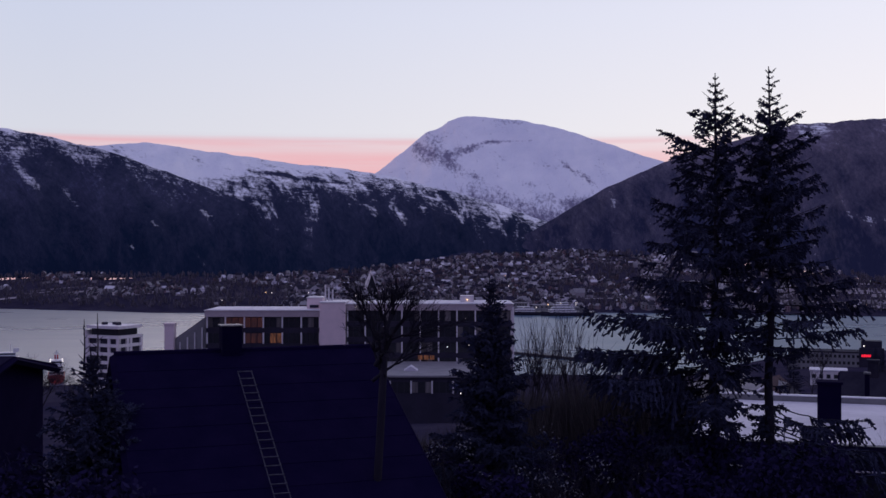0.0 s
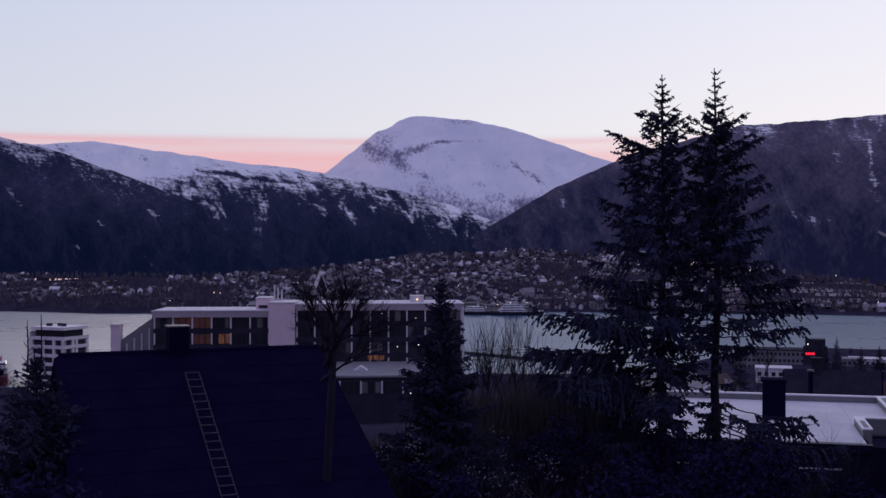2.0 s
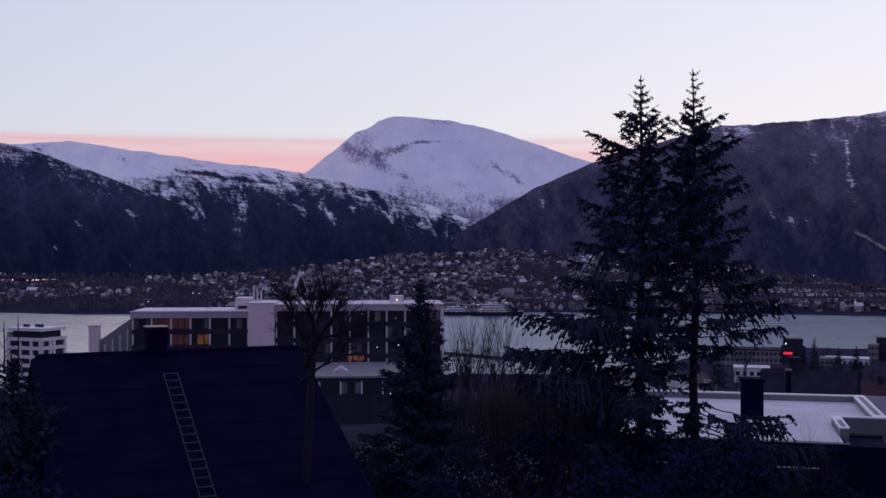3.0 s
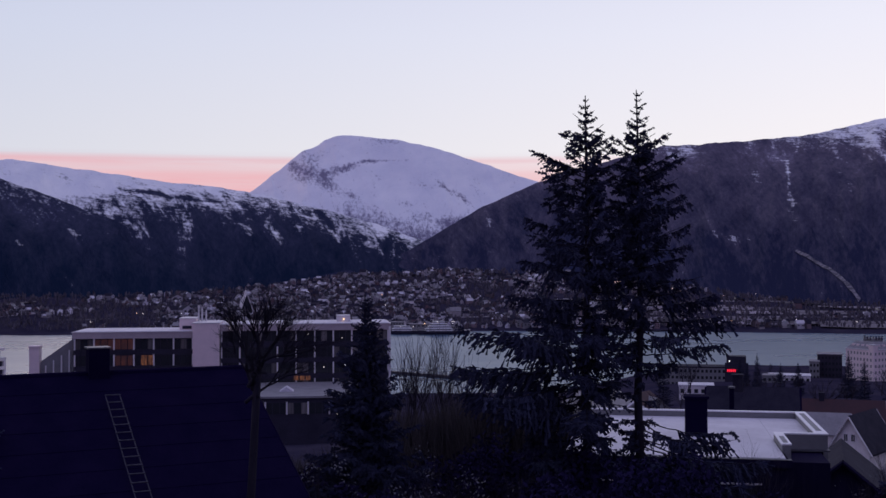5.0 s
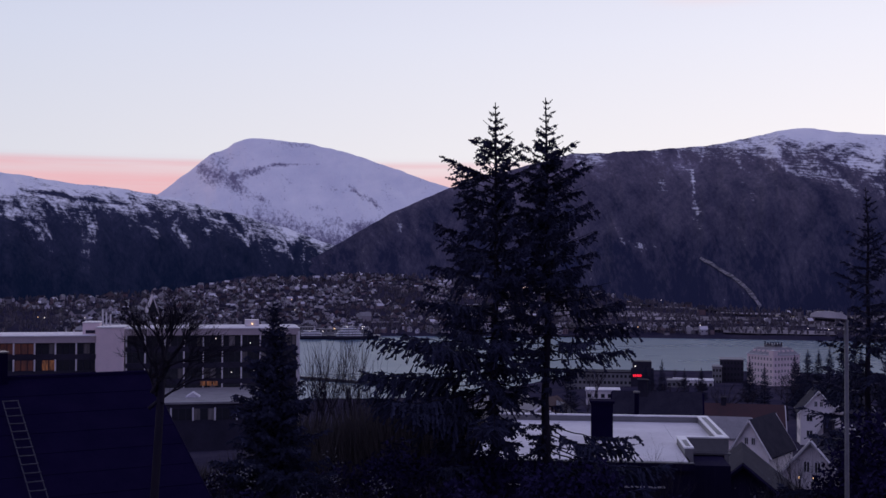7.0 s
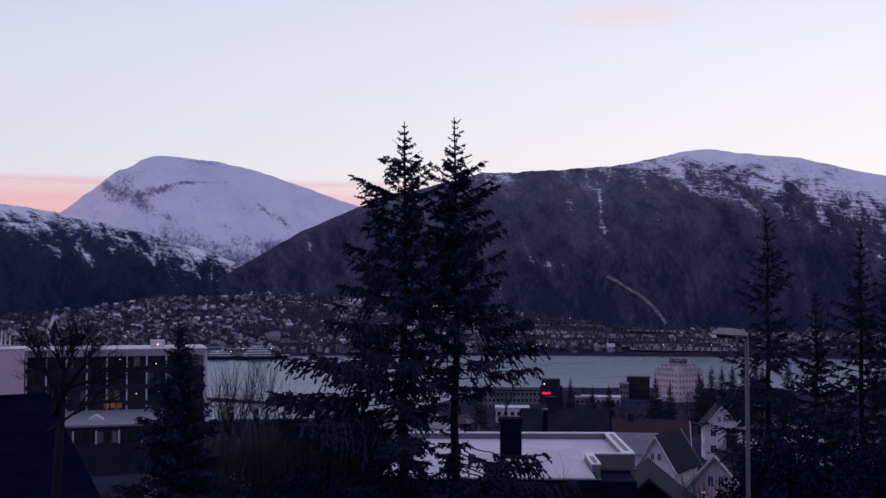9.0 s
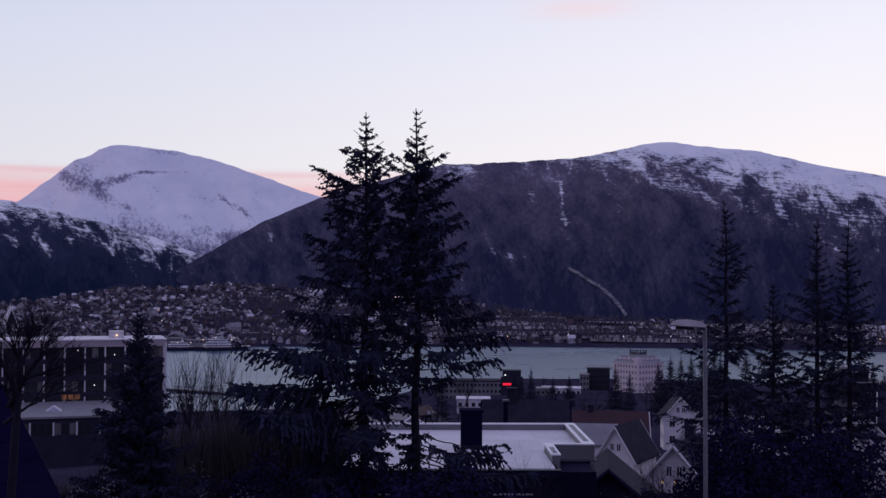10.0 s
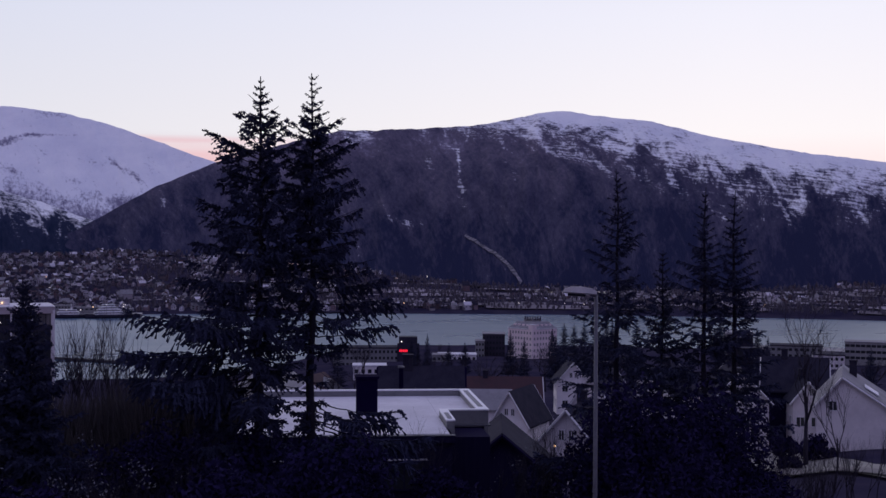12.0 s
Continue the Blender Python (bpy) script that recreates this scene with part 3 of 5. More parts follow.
def bare_shapes(h, seed, levels=4, spread=0.55, forks=3, r0=None, up=0.25, trunk_part=0.35, split=False, taper=0.48):
    """A leafless tree. split: a list of shapes, the trunk first and then each main limb with its twigs."""
    rng = random.Random(seed)
    shapes = [Shape()]

    def limb(p, d, ln, r, lv, s):
        n = 4
        pts, q = [p], p
        for k in range(n):
            d = (d + Vector((rng.uniform(-1, 1), rng.uniform(-1, 1), rng.uniform(-0.6, 0.6) + up)) * 0.16).normalized()
            q = q + d * ln / n
            pts.append(q)
        s.tube(pts, [r * (1 - 0.55 * k / n) for k in range(n + 1)], 6 if lv == 0 else 4 if lv == 1 else 3)
        if lv >= levels:
            return
        for b in range(forks + (lv > 0)):
            k = rng.uniform(0.35 if lv else 0.6, 1.0)
            i = min(n - 1, int(k * n))
            base = pts[i].lerp(pts[i + 1], k * n - i)
            ax = Vector((rng.uniform(-1, 1), rng.uniform(-1, 1), rng.uniform(-0.2, 0.8))).normalized()
            to = s
            if split and lv == 0:
                to = Shape()
                shapes.append(to)
            limb(base, (d * (1 - spread) + ax * spread).normalized(), ln * rng.uniform(0.55, 0.82), r * taper, lv + 1, to)

    limb(Vector((0, 0, -0.3)), Vector((0, 0, 1)), h * trunk_part, r0 or h * 0.016, 0, shapes[0])
    # bring the whole tree to its height
    k = h / max(p[2] for q in shapes for p in q.v)
    for q in shapes:
        q.v = [(x * k, y * k, z * k) for x, y, z in q.v]
    return shapes if split else shapes[0]


def leafless(t, shapes, wood=None):
    for k, s in enumerate(shapes):
        part("limb" if k else "trunk", s, wood or TWIGS, t, smooth=True)


def on_ground(az, d, sink=0.25, turn=0.0):
    x, y = polar(az, d)
    return pose(x, y, ground_z(x, y) - sink, 0, 0, turn)


def spruce_at(az, d, el_top, spread, bare_z, seed, label, **more):
    x, y = polar(az, d)
    g = ground_z(x, y) - 0.3
    return spruce(pose(x, y, g, 0, 0, 0 if "west" in more else seed * 40), height(el_top, d) - g, spread, bare_z, seed, label, **more)


spruce_at(13.50, 42, 8.60, 5.8, 4.4, 3, "tall dark spruce with ragged drooping branches, on the slope", whorl=0.36, sparse=[(4.4, 0.5), (6.0, 0.8), (6.8, 1.25), (9.6, 1.15), (10.6, 0.75), (14.0, 0.75), (16.0, 0.65), (17.6, 0.65)],
          west=[(4.4, 2.6), (5.9, 3.2), (7.2, 4.6), (8.8, 4.4), (10.0, 2.9), (12.2, 2.5), (14.0, 2.0), (15.1, 1.7), (16.4, 0.65), (17.6, 0.12)],
          east=[(4.4, 1.9), (7.0, 1.5), (9.0, 1.3), (11.0, 1.6), (13.0, 1.4), (15.2, 1.5), (16.4, 0.60), (17.6, 0.12)])
spruce_at(16.10, 42.5, 8.80, 4.0, 4.2, 5, "tall dark spruce with a bare lower trunk, on the slope", whorl=0.36, sparse=[(4.2, 1.2), (5.8, 1.1), (6.2, 0.22), (7.4, 0.3), (8.0, 0.75), (10.5, 0.75), (11.2, 1.0), (15.0, 0.95), (16.0, 0.7), (18.0, 0.65)],
          west=[(4.2, 0.6), (6.6, 0.5), (7.6, 1.4), (9.2, 1.6), (12.0, 1.5), (14.0, 1.2), (15.8, 0.85), (17.0, 0.4), (18.0, 0.12)],
          east=[(4.2, 4.0), (5.0, 4.3), (5.8, 4.1), (6.3, 1.0), (7.4, 0.9), (8.3, 2.5), (9.3, 3.6), (10.2, 2.5), (12.0, 2.0), (14.0, 1.8), (15.8, 1.1), (17.0, 0.45), (18.0, 0.12)])
spruce_at(2.45, 40, -1.3, 2.7, 0.3, 8, "narrow dense dark spruce standing among bare shrubs", whorl=0.22, sparse=1.5)
young = spruce_at(-17.2, 30, -4.9, 3.2, 0.4, 9, "young dark spruce with thin leading shoots, beside the house", whorl=0.26, sparse=1.2)
for dx, up, seed in ((0.12, 1.1, 3), (-0.22, 0.95, 4)):
    tip = young.matrix_basis.inverted() @ Vector((*polar(-17.2 + dx * 1.8, 30), height(-4.9, 30) - 0.5))
    leader = Shape().tube([tip, tip + Vector((0.02, 0, up * 0.6)), tip + Vector((0, 0.02, up + 0.35))], [0.03, 0.02, 0.008], 5)
    q = random.Random(seed)
    for k in range(9):
        a, z = q.uniform(0, math.tau), tip.z + (up + 0.2) * k / 9
        leader.tube([(tip.x, tip.y, z), (tip.x + 0.28 * (1 - k / 11) * math.cos(a), tip.y + 0.28 * (1 - k / 11) * math.sin(a), z + 0.14)], [0.014, 0.006], 3)
    part("leading_shoot", leader, BARK, young)
spruce_at(31.4, 50, 4.15, 3.8, 0.8, 11, "slender dark spruce in a close group", whorl=0.5, sparse=0.62)
spruce_at(33.6, 53, 0.1, 3.2, 0.8, 12, "short dark spruce in a close group", whorl=0.45, sparse=0.8)
spruce_at(35.65, 52, 3.2, 3.4, 0.8, 13, "slender dark spruce in a close group", whorl=0.48, sparse=0.65)
spruce_at(37.05, 53, 3.05, 3.1, 0.8, 14, "slender dark spruce in a close group", whorl=0.48, sparse=0.65)

def evergreen_shapes(w, d, h, seed, leaf=0.07, count=4600):
    """A dense dark hedge or bush: leaf clumps through a lumpy volume, on short stems."""
    rng = random.Random(seed)
    s = Shape()
    lumps = [(rng.uniform(-0.4, 0.4) * w, rng.uniform(-0.4, 0.4) * d, rng.uniform(0.25, 0.75) * h, rng.uniform(0.26, 0.5)) for _ in range(9)]
    for k in range(count):
        lx, ly, lz, q = rng.choice(lumps)
        v = Vector((rng.gauss(0, 1), rng.gauss(0, 1), rng.gauss(0, 1))).normalized() * rng.uniform(0.45, 1.06)
        p = Vector((lx + v.x * q * w * 0.6, ly + v.y * q * d * 0.6, max(0.02, lz + v.z * q * h * 0.55)))
        a = Vector((rng.uniform(-1, 1), rng.uniform(-1, 1), rng.uniform(-1, 1))).normalized() * leaf * rng.uniform(0.7, 2.0)
        b = a.cross(Vector((rng.uniform(-1, 1), rng.uniform(-1, 1), rng.uniform(-1, 1)))).normalized() * leaf * rng.uniform(0.5, 1.1)
        s.add([p - a, p + b, p + a, p - b], [(0, 1, 2, 3)], 0)
    return s


def bare_tree_at(az, d, h, seed, label, group="bare trees", wood=None, **more):
    t = thing("bare_tree", on_ground(az, d, 0.2, seed * 57), label, "tree", group)
    leafless(t, bare_shapes(h, seed, split=True, **more), wood)
    return t


def shrub_at(az, d, h, width, stems, seed, leaves=0, levels=3):
    t = thing("bare_shrub", on_ground(az, d, 0.2, seed * 33), "leafless many-stemmed shrub on the slope" if not leaves else "leafless shrub that still holds a few frosted leaves", "shrub", "bare shrubs")
    rng = random.Random(seed)
    for k in range(stems):
        a, r = rng.uniform(0, math.tau), width * math.sqrt(rng.random()) * 0.5
        part("stem", bare_shapes(h * rng.uniform(0.6, 1.05), seed * 31 + k, levels, 0.34, 3, 0.020 + 0.004 * h, 0.5, 0.42), TWIGS, t, smooth=True, at=pose(math.cos(a) * r, math.sin(a) * r, 0))
    if leaves:
        s = Shape()
        clumps = [(rng.uniform(-0.6, 0.6) * width, rng.uniform(-0.6, 0.6) * width, rng.uniform(0.35, 0.95) * h) for _ in range(14)]
        for k in range(leaves // 2):
            c = rng.choice(clumps)
            p = Vector((c[0] + rng.gauss(0, 0.16), c[1] + rng.gauss(0, 0.16), c[2] + rng.gauss(0, 0.16)))
            a = Vector((rng.uniform(-1, 1), rng.uniform(-1, 1), rng.uniform(-1, 1))).normalized() * 0.055
            b = a.cross(Vector((rng.uniform(-1, 1), rng.uniform(-1, 1), 1))).normalized() * 0.03
            s.add([p - a, p + b, p + a, p - b], [(0, 1, 2, 3)])
        tagged(part("leaves", s, FROST_LEAF, t, "frosted pale withered leaves"), kind="stuff")
    return t


def bush_at(az, d, w, dd, h, seed, count=4600, leaf=0.075):
    t = thing("evergreen_bush", on_ground(az, d, 0.2, seed * 21), "dense dark evergreen bush on the slope", "bush", "evergreen bushes")
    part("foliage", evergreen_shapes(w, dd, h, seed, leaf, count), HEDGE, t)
    rng = random.Random(seed)
    for k in range(5):
        part("stem", Shape().tube([(rng.uniform(-0.1, 0.1), rng.uniform(-0.1, 0.1), -0.4), (rng.uniform(-0.3, 0.3) * w, rng.uniform(-0.3, 0.3) * dd, h * 0.7)], [0.05, 0.012], 4), BARK, t)
    return t


FROST_LEAF = surface("frosted_leaves", (0.19, 0.19, 0.23), (0.06, 0.06, 0.08), 0.9, 2.0, per_island=0.5)

# the leafless tree behind the dark roof, the birch thicket before the water
def pollard_tree(az, d, trunk_h, crown_h, seed, label):
    """A tall bare trunk with a tuft of upturned, twiggy limbs near its top."""
    rng = random.Random(seed)
    t = thing("bare_tree", on_ground(az, d, 0.2), label, "tree", "bare trees")
    part("trunk", Shape().tube([(-0.35, 0, -0.3), (-0.28, 0, trunk_h * 0.35), (-0.12, 0, trunk_h * 0.7), (0, 0, trunk_h)], [0.12, 0.11, 0.10, 0.09], 8), BARK, t, smooth=True)
    for k in range(9):
        z = trunk_h * (0.86 + 0.14 * (k / 8)) - 0.05
        turn, tilt = k * 137 + rng.uniform(-20, 20), rng.uniform(30, 62) if k < 6 else rng.uniform(4, 20)
        shape = bare_shapes(crown_h * rng.uniform(0.75, 1.05), seed + k, 4, 0.42, 3, 0.055, 0.35, 0.5, False, 0.55)
        part("limb", shape, BARK, t, smooth=True, at=pose(-0.02 * (8 - k), 0, z, 0, 0, turn) @ pose(0, 0, 0, 0, tilt, 0))


pollard_tree(-2.9, 28.5, 8.0, 2.2, 46, "leafless tree with a dark tufted crown, before the house")
for k, (az, d, h) in enumerate([(4.3, 58, 9.2), (5.0, 62, 9.6), (5.6, 57, 8.9), (6.2, 61, 9.6), (6.8, 59, 9.2), (7.3, 63, 9.0), (3.7, 60, 7.6), (8.2, 60, 7.4), (9.2, 58, 6.8)]):
    t = thing("bare_birch", on_ground(az, d, 0.2, k * 51), "thin leafless birch in a thicket above the sound", "tree", "birch thicket")
    leafless(t, bare_shapes(h * 1.18, 60 + k, 3, 0.26, 4, 0.062, 0.45, 0.46, True, 0.56))


def undergrowth_at(az, d, w, dd, h, seed, count=4200):
    """A bank of withered brown stems and leaves, knee to head high."""
    t = thing("withered_scrub", on_ground(az, d, 0.2), "withered olive-brown scrub below the birches", "shrub", "withered scrub")
    rng = random.Random(seed)
    s = Shape()
    for k in range(count):
        x, y = rng.uniform(-w / 2, w / 2), rng.uniform(-dd / 2, dd / 2)
        tall = h * (0.62 + 0.38 * noise.noise(Vector((x * 0.7 + seed, y * 0.7, 0)))) * rng.uniform(0.5, 1.05)
        z0, a, r = rng.uniform(0.0, 0.5) * tall, rng.uniform(0, math.tau), rng.uniform(0.025, 0.08)
        lx, ly = rng.uniform(-1.3, 1.3), rng.uniform(-0.6, 0.6)
        s.add([(x - r * math.cos(a), y - r * math.sin(a), z0), (x + r * math.cos(a), y + r * math.sin(a), z0), (x + lx, y + ly, tall)], [(0, 1, 2)])
    tagged(part("brushwood", s, SCRUB, t), kind="stuff")
    return t


SCRUB = surface("withered_scrub", (0.050, 0.046, 0.054), (0.085, 0.074, 0.074), 0.95, 0.8, per_island=0.5, gloss=0.1)
for k, (az, d, w, h) in enumerate(((3.9, 55, 3.6, 9.6), (5.6, 54, 3.8, 9.8), (7.4, 55, 3.8, 10.0), (9.2, 54, 3.8, 10.0), (11.0, 55, 3.8, 9.8), (1.0, 52, 3.4, 6.0), (-0.8, 50, 3.4, 5.2))):
    undergrowth_at(az, d, w, 2.4, h, 640 + k)
NEAR_SHRUBS = [(0.4, 36, 5.0, 2.6, 7, 420), (-0.9, 39, 4.6, 2.4, 6, 220), (4.2, 37, 4.4, 2.6, 7, 380), (6.2, 35, 4.2, 2.8, 8, 520), (7.8, 37, 4.6, 2.6, 7, 200), (5.2, 44, 5.0, 3.0, 8, 160), (9.6, 40, 4.8, 3.0, 8, 0), (11.3, 44, 5.2, 3.0, 8, 0)]
ROAD_SHRUBS = [(26.4, 60, 3.6, 2.6, 6, 120), (28.6, 56, 5.4, 3.0, 8, 260), (29.6, 52, 5.0, 2.6, 7, 180), (38.6, 50, 4.6, 3.0, 8, 80), (40.0, 54, 4.4, 3.0, 8, 0), (41.3, 58, 4.8, 3.0, 8, 0), (42.6, 66, 5.0, 2.6, 7, 0), (32.6, 44, 4.0, 2.6, 7, 90), (35.4, 43, 3.8, 2.6, 7, 0)]
for k, (az, d, h, w, n, lv) in enumerate(NEAR_SHRUBS + ROAD_SHRUBS):
    shrub_at(az, d, h, w, n, 90 + k, lv)
bare_tree_at(21.55, 43.5, 5.4, 17, "thin leafless sapling before the snowy flat roof", levels=4, forks=4, spread=0.34, trunk_part=0.62, r0=0.06)
bare_tree_at(40.35, 110, 16.5, 19, "leafless tree above the shore houses", levels=4, forks=3, spread=0.35, trunk_part=0.45)
bare_tree_at(41.6, 75, 9.5, 23, "leafless tree beside the road", levels=4, forks=3, spread=0.35, trunk_part=0.4, r0=0.09)
bare_tree_at(-19.55, 250, 15.8, 27, "round leafless tree above the harbour", levels=5, forks=4, spread=0.6, trunk_part=0.3)
bare_tree_at(-18.2, 255, 12, 28, "round leafless tree above the harbour", levels=5, forks=4, spread=0.6, trunk_part=0.3)
GARDEN = [(8.8, 33, 5.4, 3.0, 4.6), (11.2, 34, 5.4, 3.0, 5.0), (13.6, 35, 5.4, 3.0, 5.2), (16.4, 36, 5.4, 3.0, 5.0), (19.0, 38, 5.0, 3.0, 4.4), (1.9, 33, 4.4, 2.6, 4.6), (-1.6, 31, 4.6, 3.0, 3.2), (5.0, 29, 4.6, 3.0, 3.0)]
BELOW_SPRUCES = [(31.4, 45, 4.2, 3.0, 6.2), (33.2, 44, 4.8, 3.2, 7.3), (35.0, 44, 4.8, 3.2, 7.6), (36.8, 46, 4.2, 3.2, 6.6), (38.2, 48, 3.4, 3.0, 3.6), (34.2, 38, 5.4, 3.0, 5.4), (36.6, 39, 5.0, 3.0, 4.6), (30.6, 47, 2.6, 2.4, 4.0)]
SLOPE = [(-16.4, 27, 3.4, 2.4, 5.0), (-18.4, 25, 4.0, 2.6, 5.6), (-20.4, 24, 4.0, 2.6, 5.4), (-18.6, 29, 4.6, 3.0, 5.6), (-20.6, 27, 4.6, 3.0, 4.2), (27.4, 66, 3.0, 2.6, 3.2), (13.2, 40, 6.4, 3.0, 5.4), (10.4, 41, 5.0, 3.0, 5.0), (15.4, 41, 4.0, 2.6, 4.6),
         (-0.4, 46, 5.0, 3.0, 4.6), (3.2, 48, 5.0, 3.0, 4.4), (6.6, 50, 5.6, 3.0, 4.6), (9.0, 52, 5.6, 3.0, 5.2), (11.0, 52, 5.6, 3.0, 5.6), (23.4, 40, 5.0, 3.0, 3.4)]
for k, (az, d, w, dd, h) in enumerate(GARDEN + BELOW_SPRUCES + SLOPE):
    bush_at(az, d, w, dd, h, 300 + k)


# ---------------------------------------------------------------- houses
def window_part(parent, x, y, z, w, h, turn=0.0, glass=None, frame=None, name="window"):
    """A window in a wall that faces -y before the turn: frame of four bars, pane set back."""
    s = Shape()
    b = 0.09
    s.box(-w / 2, -0.05, 0, w / 2, 0.06, b).box(-w / 2, -0.05, h - b, w / 2, 0.06, h)
    s.box(-w / 2, -0.05, b, -w / 2 + b, 0.06, h - b).box(w / 2 - b, -0.05, b, w / 2, 0.06, h - b).box(-0.03, -0.04, b, 0.03, 0.05, h - b)
    f = part(name, s, frame or FASCIA, parent, at=pose(x, y, z, 0, 0, turn))
    part("pane", Shape().box(-w / 2 + b, -0.015, b, w / 2 - b, 0.015, h - b), glass or GLASS, f)
    return f


def gabled_house(az, d, w, l, wall_h, rise, turn, wall, roof, label, base=None, group="houses", windows=True, chimney=True, lit=(), trim=None, ridge=0.0):
    """A pitched-roof house; ridge along local y, gable ends at -y and +y."""
    x, y = polar(az, d)
    g = (ground_z(x, y) if base is None else base)
    h = thing("house", pose(x, y, g, 0, 0, turn), label, "house", group)
    body = Shape().box(-w / 2, -l / 2, -2.5, w / 2, l / 2, wall_h)
    for s in (-1, 1):
        f = [(0, 1, 2)] if s < 0 else [(2, 1, 0)]
        body.add([(-w / 2, s * l / 2, wall_h), (w / 2, s * l / 2, wall_h), (ridge, s * l / 2, wall_h + rise)], f)
    part("wall", body, wall, h)
    part("roof", Shape().gable(w, l, wall_h + 0.02, wall_h + rise + 0.02, 0.45, 0.22, 0, ridge), roof, h)
    # pale barge boards along the gable ends
    for s in (-1, 1):
        for q in (-1, 1):
            a = (q * (w / 2 + 0.45), s * (l / 2 + 0.47), wall_h - rise * 0.9 / w)
            part("barge_board", Shape().tube([a, (ridge, a[1], wall_h + rise + 0.08)], [0.13, 0.13], 4), trim or FASCIA, h)
    if chimney:
        part("chimney", Shape().box(-0.4, l * 0.12, wall_h + rise - 0.8, 0.4, l * 0.12 + 0.8, wall_h + rise + 1.1).box(-0.48, l * 0.12 - 0.08, wall_h + rise + 1.1, 0.48, l * 0.12 + 0.88, wall_h + rise + 1.25), ROOF_DARK, h)
    if windows:
        k = 0
        for floor in range(max(1, int(wall_h // 2.7))):
            z = 0.9 + floor * 2.7
            for px in (-w * 0.25, w * 0.25):
                window_part(h, px, -l / 2 - 0.02, z, 1.1, 1.25, 0, WARM_DIM if k in lit else GLASS)
                k += 1
            for n in range(max(2, int(l / 3.2))):
                py = -l / 2 + l * (n + 0.5) / max(2, int(l / 3.2))
                window_part(h, w / 2 + 0.02, py, z, 1.1, 1.25, 90, WARM_DIM if k in lit else GLASS)
                window_part(h, -w / 2 - 0.02, py, z, 1.1, 1.25, -90)
                k += 1
        for px in (-0.45, 0.45):
            window_part(h, px, -l / 2 - 0.02, wall_h + rise * 0.22, 0.6, 1.0, 0)
    return h


def roof_ladder_house():
    """The dark neighbour with a ladder on its roof."""
    x, y = polar(-3.68, 34.5)
    turn = radians(20)
    ux, uy = math.cos(turn), math.sin(turn)
    length = 7.5
    cx, cy = x - ux * length / 2, y - uy * length / 2
    ridge, half, pitch = 61.86, 7.3, math.tan(radians(26))
    g = 52.8
    at = pose(cx, cy, g, 0, 0, 20 - 90)
    h = thing("house", at, "dark house with a ladder fixed to its black felt roof", "house", "houses")
    eave = ridge - half * pitch - g
    body = Shape().box(-half + 0.5, -length / 2 + 0.3, -1.5, half - 0.5, length / 2 - 0.3, eave + 0.1)
    for s in (-1, 1):
        e = s * (length / 2 - 0.3)
        body.add([(-half + 0.5, e, eave + 0.1), (half - 0.5, e, eave + 0.1), (0, e, ridge - g - 0.35)], [(0, 1, 2) if s < 0 else (2, 1, 0)])
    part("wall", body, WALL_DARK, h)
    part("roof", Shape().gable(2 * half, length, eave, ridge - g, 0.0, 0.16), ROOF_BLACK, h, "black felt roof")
    # felt laid in overlapping strips, each a thin sheet on the slope
    strip = 0.92
    n = int(half / math.cos(radians(26)) / strip)
    for k in range(n):
        s0, s1 = k * strip * math.cos(radians(26)), ((k + 1) * strip + 0.06) * math.cos(radians(26))
        z0, z1 = ridge - g - s0 * pitch + 0.185, ridge - g - s1 * pitch + 0.20
        sh = Shape().add([(s0, -length / 2, z0), (s1, -length / 2, z1), (s1, length / 2, z1), (s0, length / 2, z0), (s1, -length / 2, z1 - 0.02), (s1, length / 2, z1 - 0.02)], [(0, 1, 2, 3), (1, 4, 5, 2)])
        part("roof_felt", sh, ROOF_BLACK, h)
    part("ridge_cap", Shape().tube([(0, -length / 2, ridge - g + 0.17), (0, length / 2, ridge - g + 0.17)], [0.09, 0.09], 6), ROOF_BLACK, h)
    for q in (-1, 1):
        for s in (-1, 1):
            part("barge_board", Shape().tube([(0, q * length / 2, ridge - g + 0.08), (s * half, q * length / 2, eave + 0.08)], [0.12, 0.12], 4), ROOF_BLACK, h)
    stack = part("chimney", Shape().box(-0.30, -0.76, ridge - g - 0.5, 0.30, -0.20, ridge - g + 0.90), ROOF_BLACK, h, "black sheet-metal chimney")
    part("chimney_cap", Shape().box(-0.34, -0.80, ridge - g + 0.904, 0.34, -0.16, ridge - g + 0.94), METAL, stack, "frosted metal chimney cap")
    # window in the gable that faces down the slope
    window_part(h, 0, -length / 2 + 0.26, eave + 0.2, 1.2, 1.2)
    ladder = new("roof_ladder")
    ladder.parent = h
    tagged(ladder, "aluminium roof ladder")
    along = length / 2 - 4.05
    lift = 0.34
    for e in (-0.19, 0.19):
        p0 = (1.3, along + e, ridge - g - 1.3 * pitch + lift)
        p1 = (half - 0.2, along + e, ridge - g - (half - 0.2) * pitch + lift)
        part("stile", Shape().tube([p0, p1], [0.018, 0.018], 4), STILE, ladder)
    s = 1.35
    rung = Shape().tube([(0, -0.21, 0), (0, 0.21, 0)], [0.017, 0.017], 6).mesh("rung", ALU)
    while s < half - 0.3:
        part("rung", rung, ALU, ladder, at=pose(s, along, ridge - g - s * pitch + lift + 0.02))
        s += 0.33
    return h


roof_ladder_house()
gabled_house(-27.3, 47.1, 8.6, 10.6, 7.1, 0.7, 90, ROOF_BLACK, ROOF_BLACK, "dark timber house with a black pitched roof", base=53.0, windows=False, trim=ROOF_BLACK)


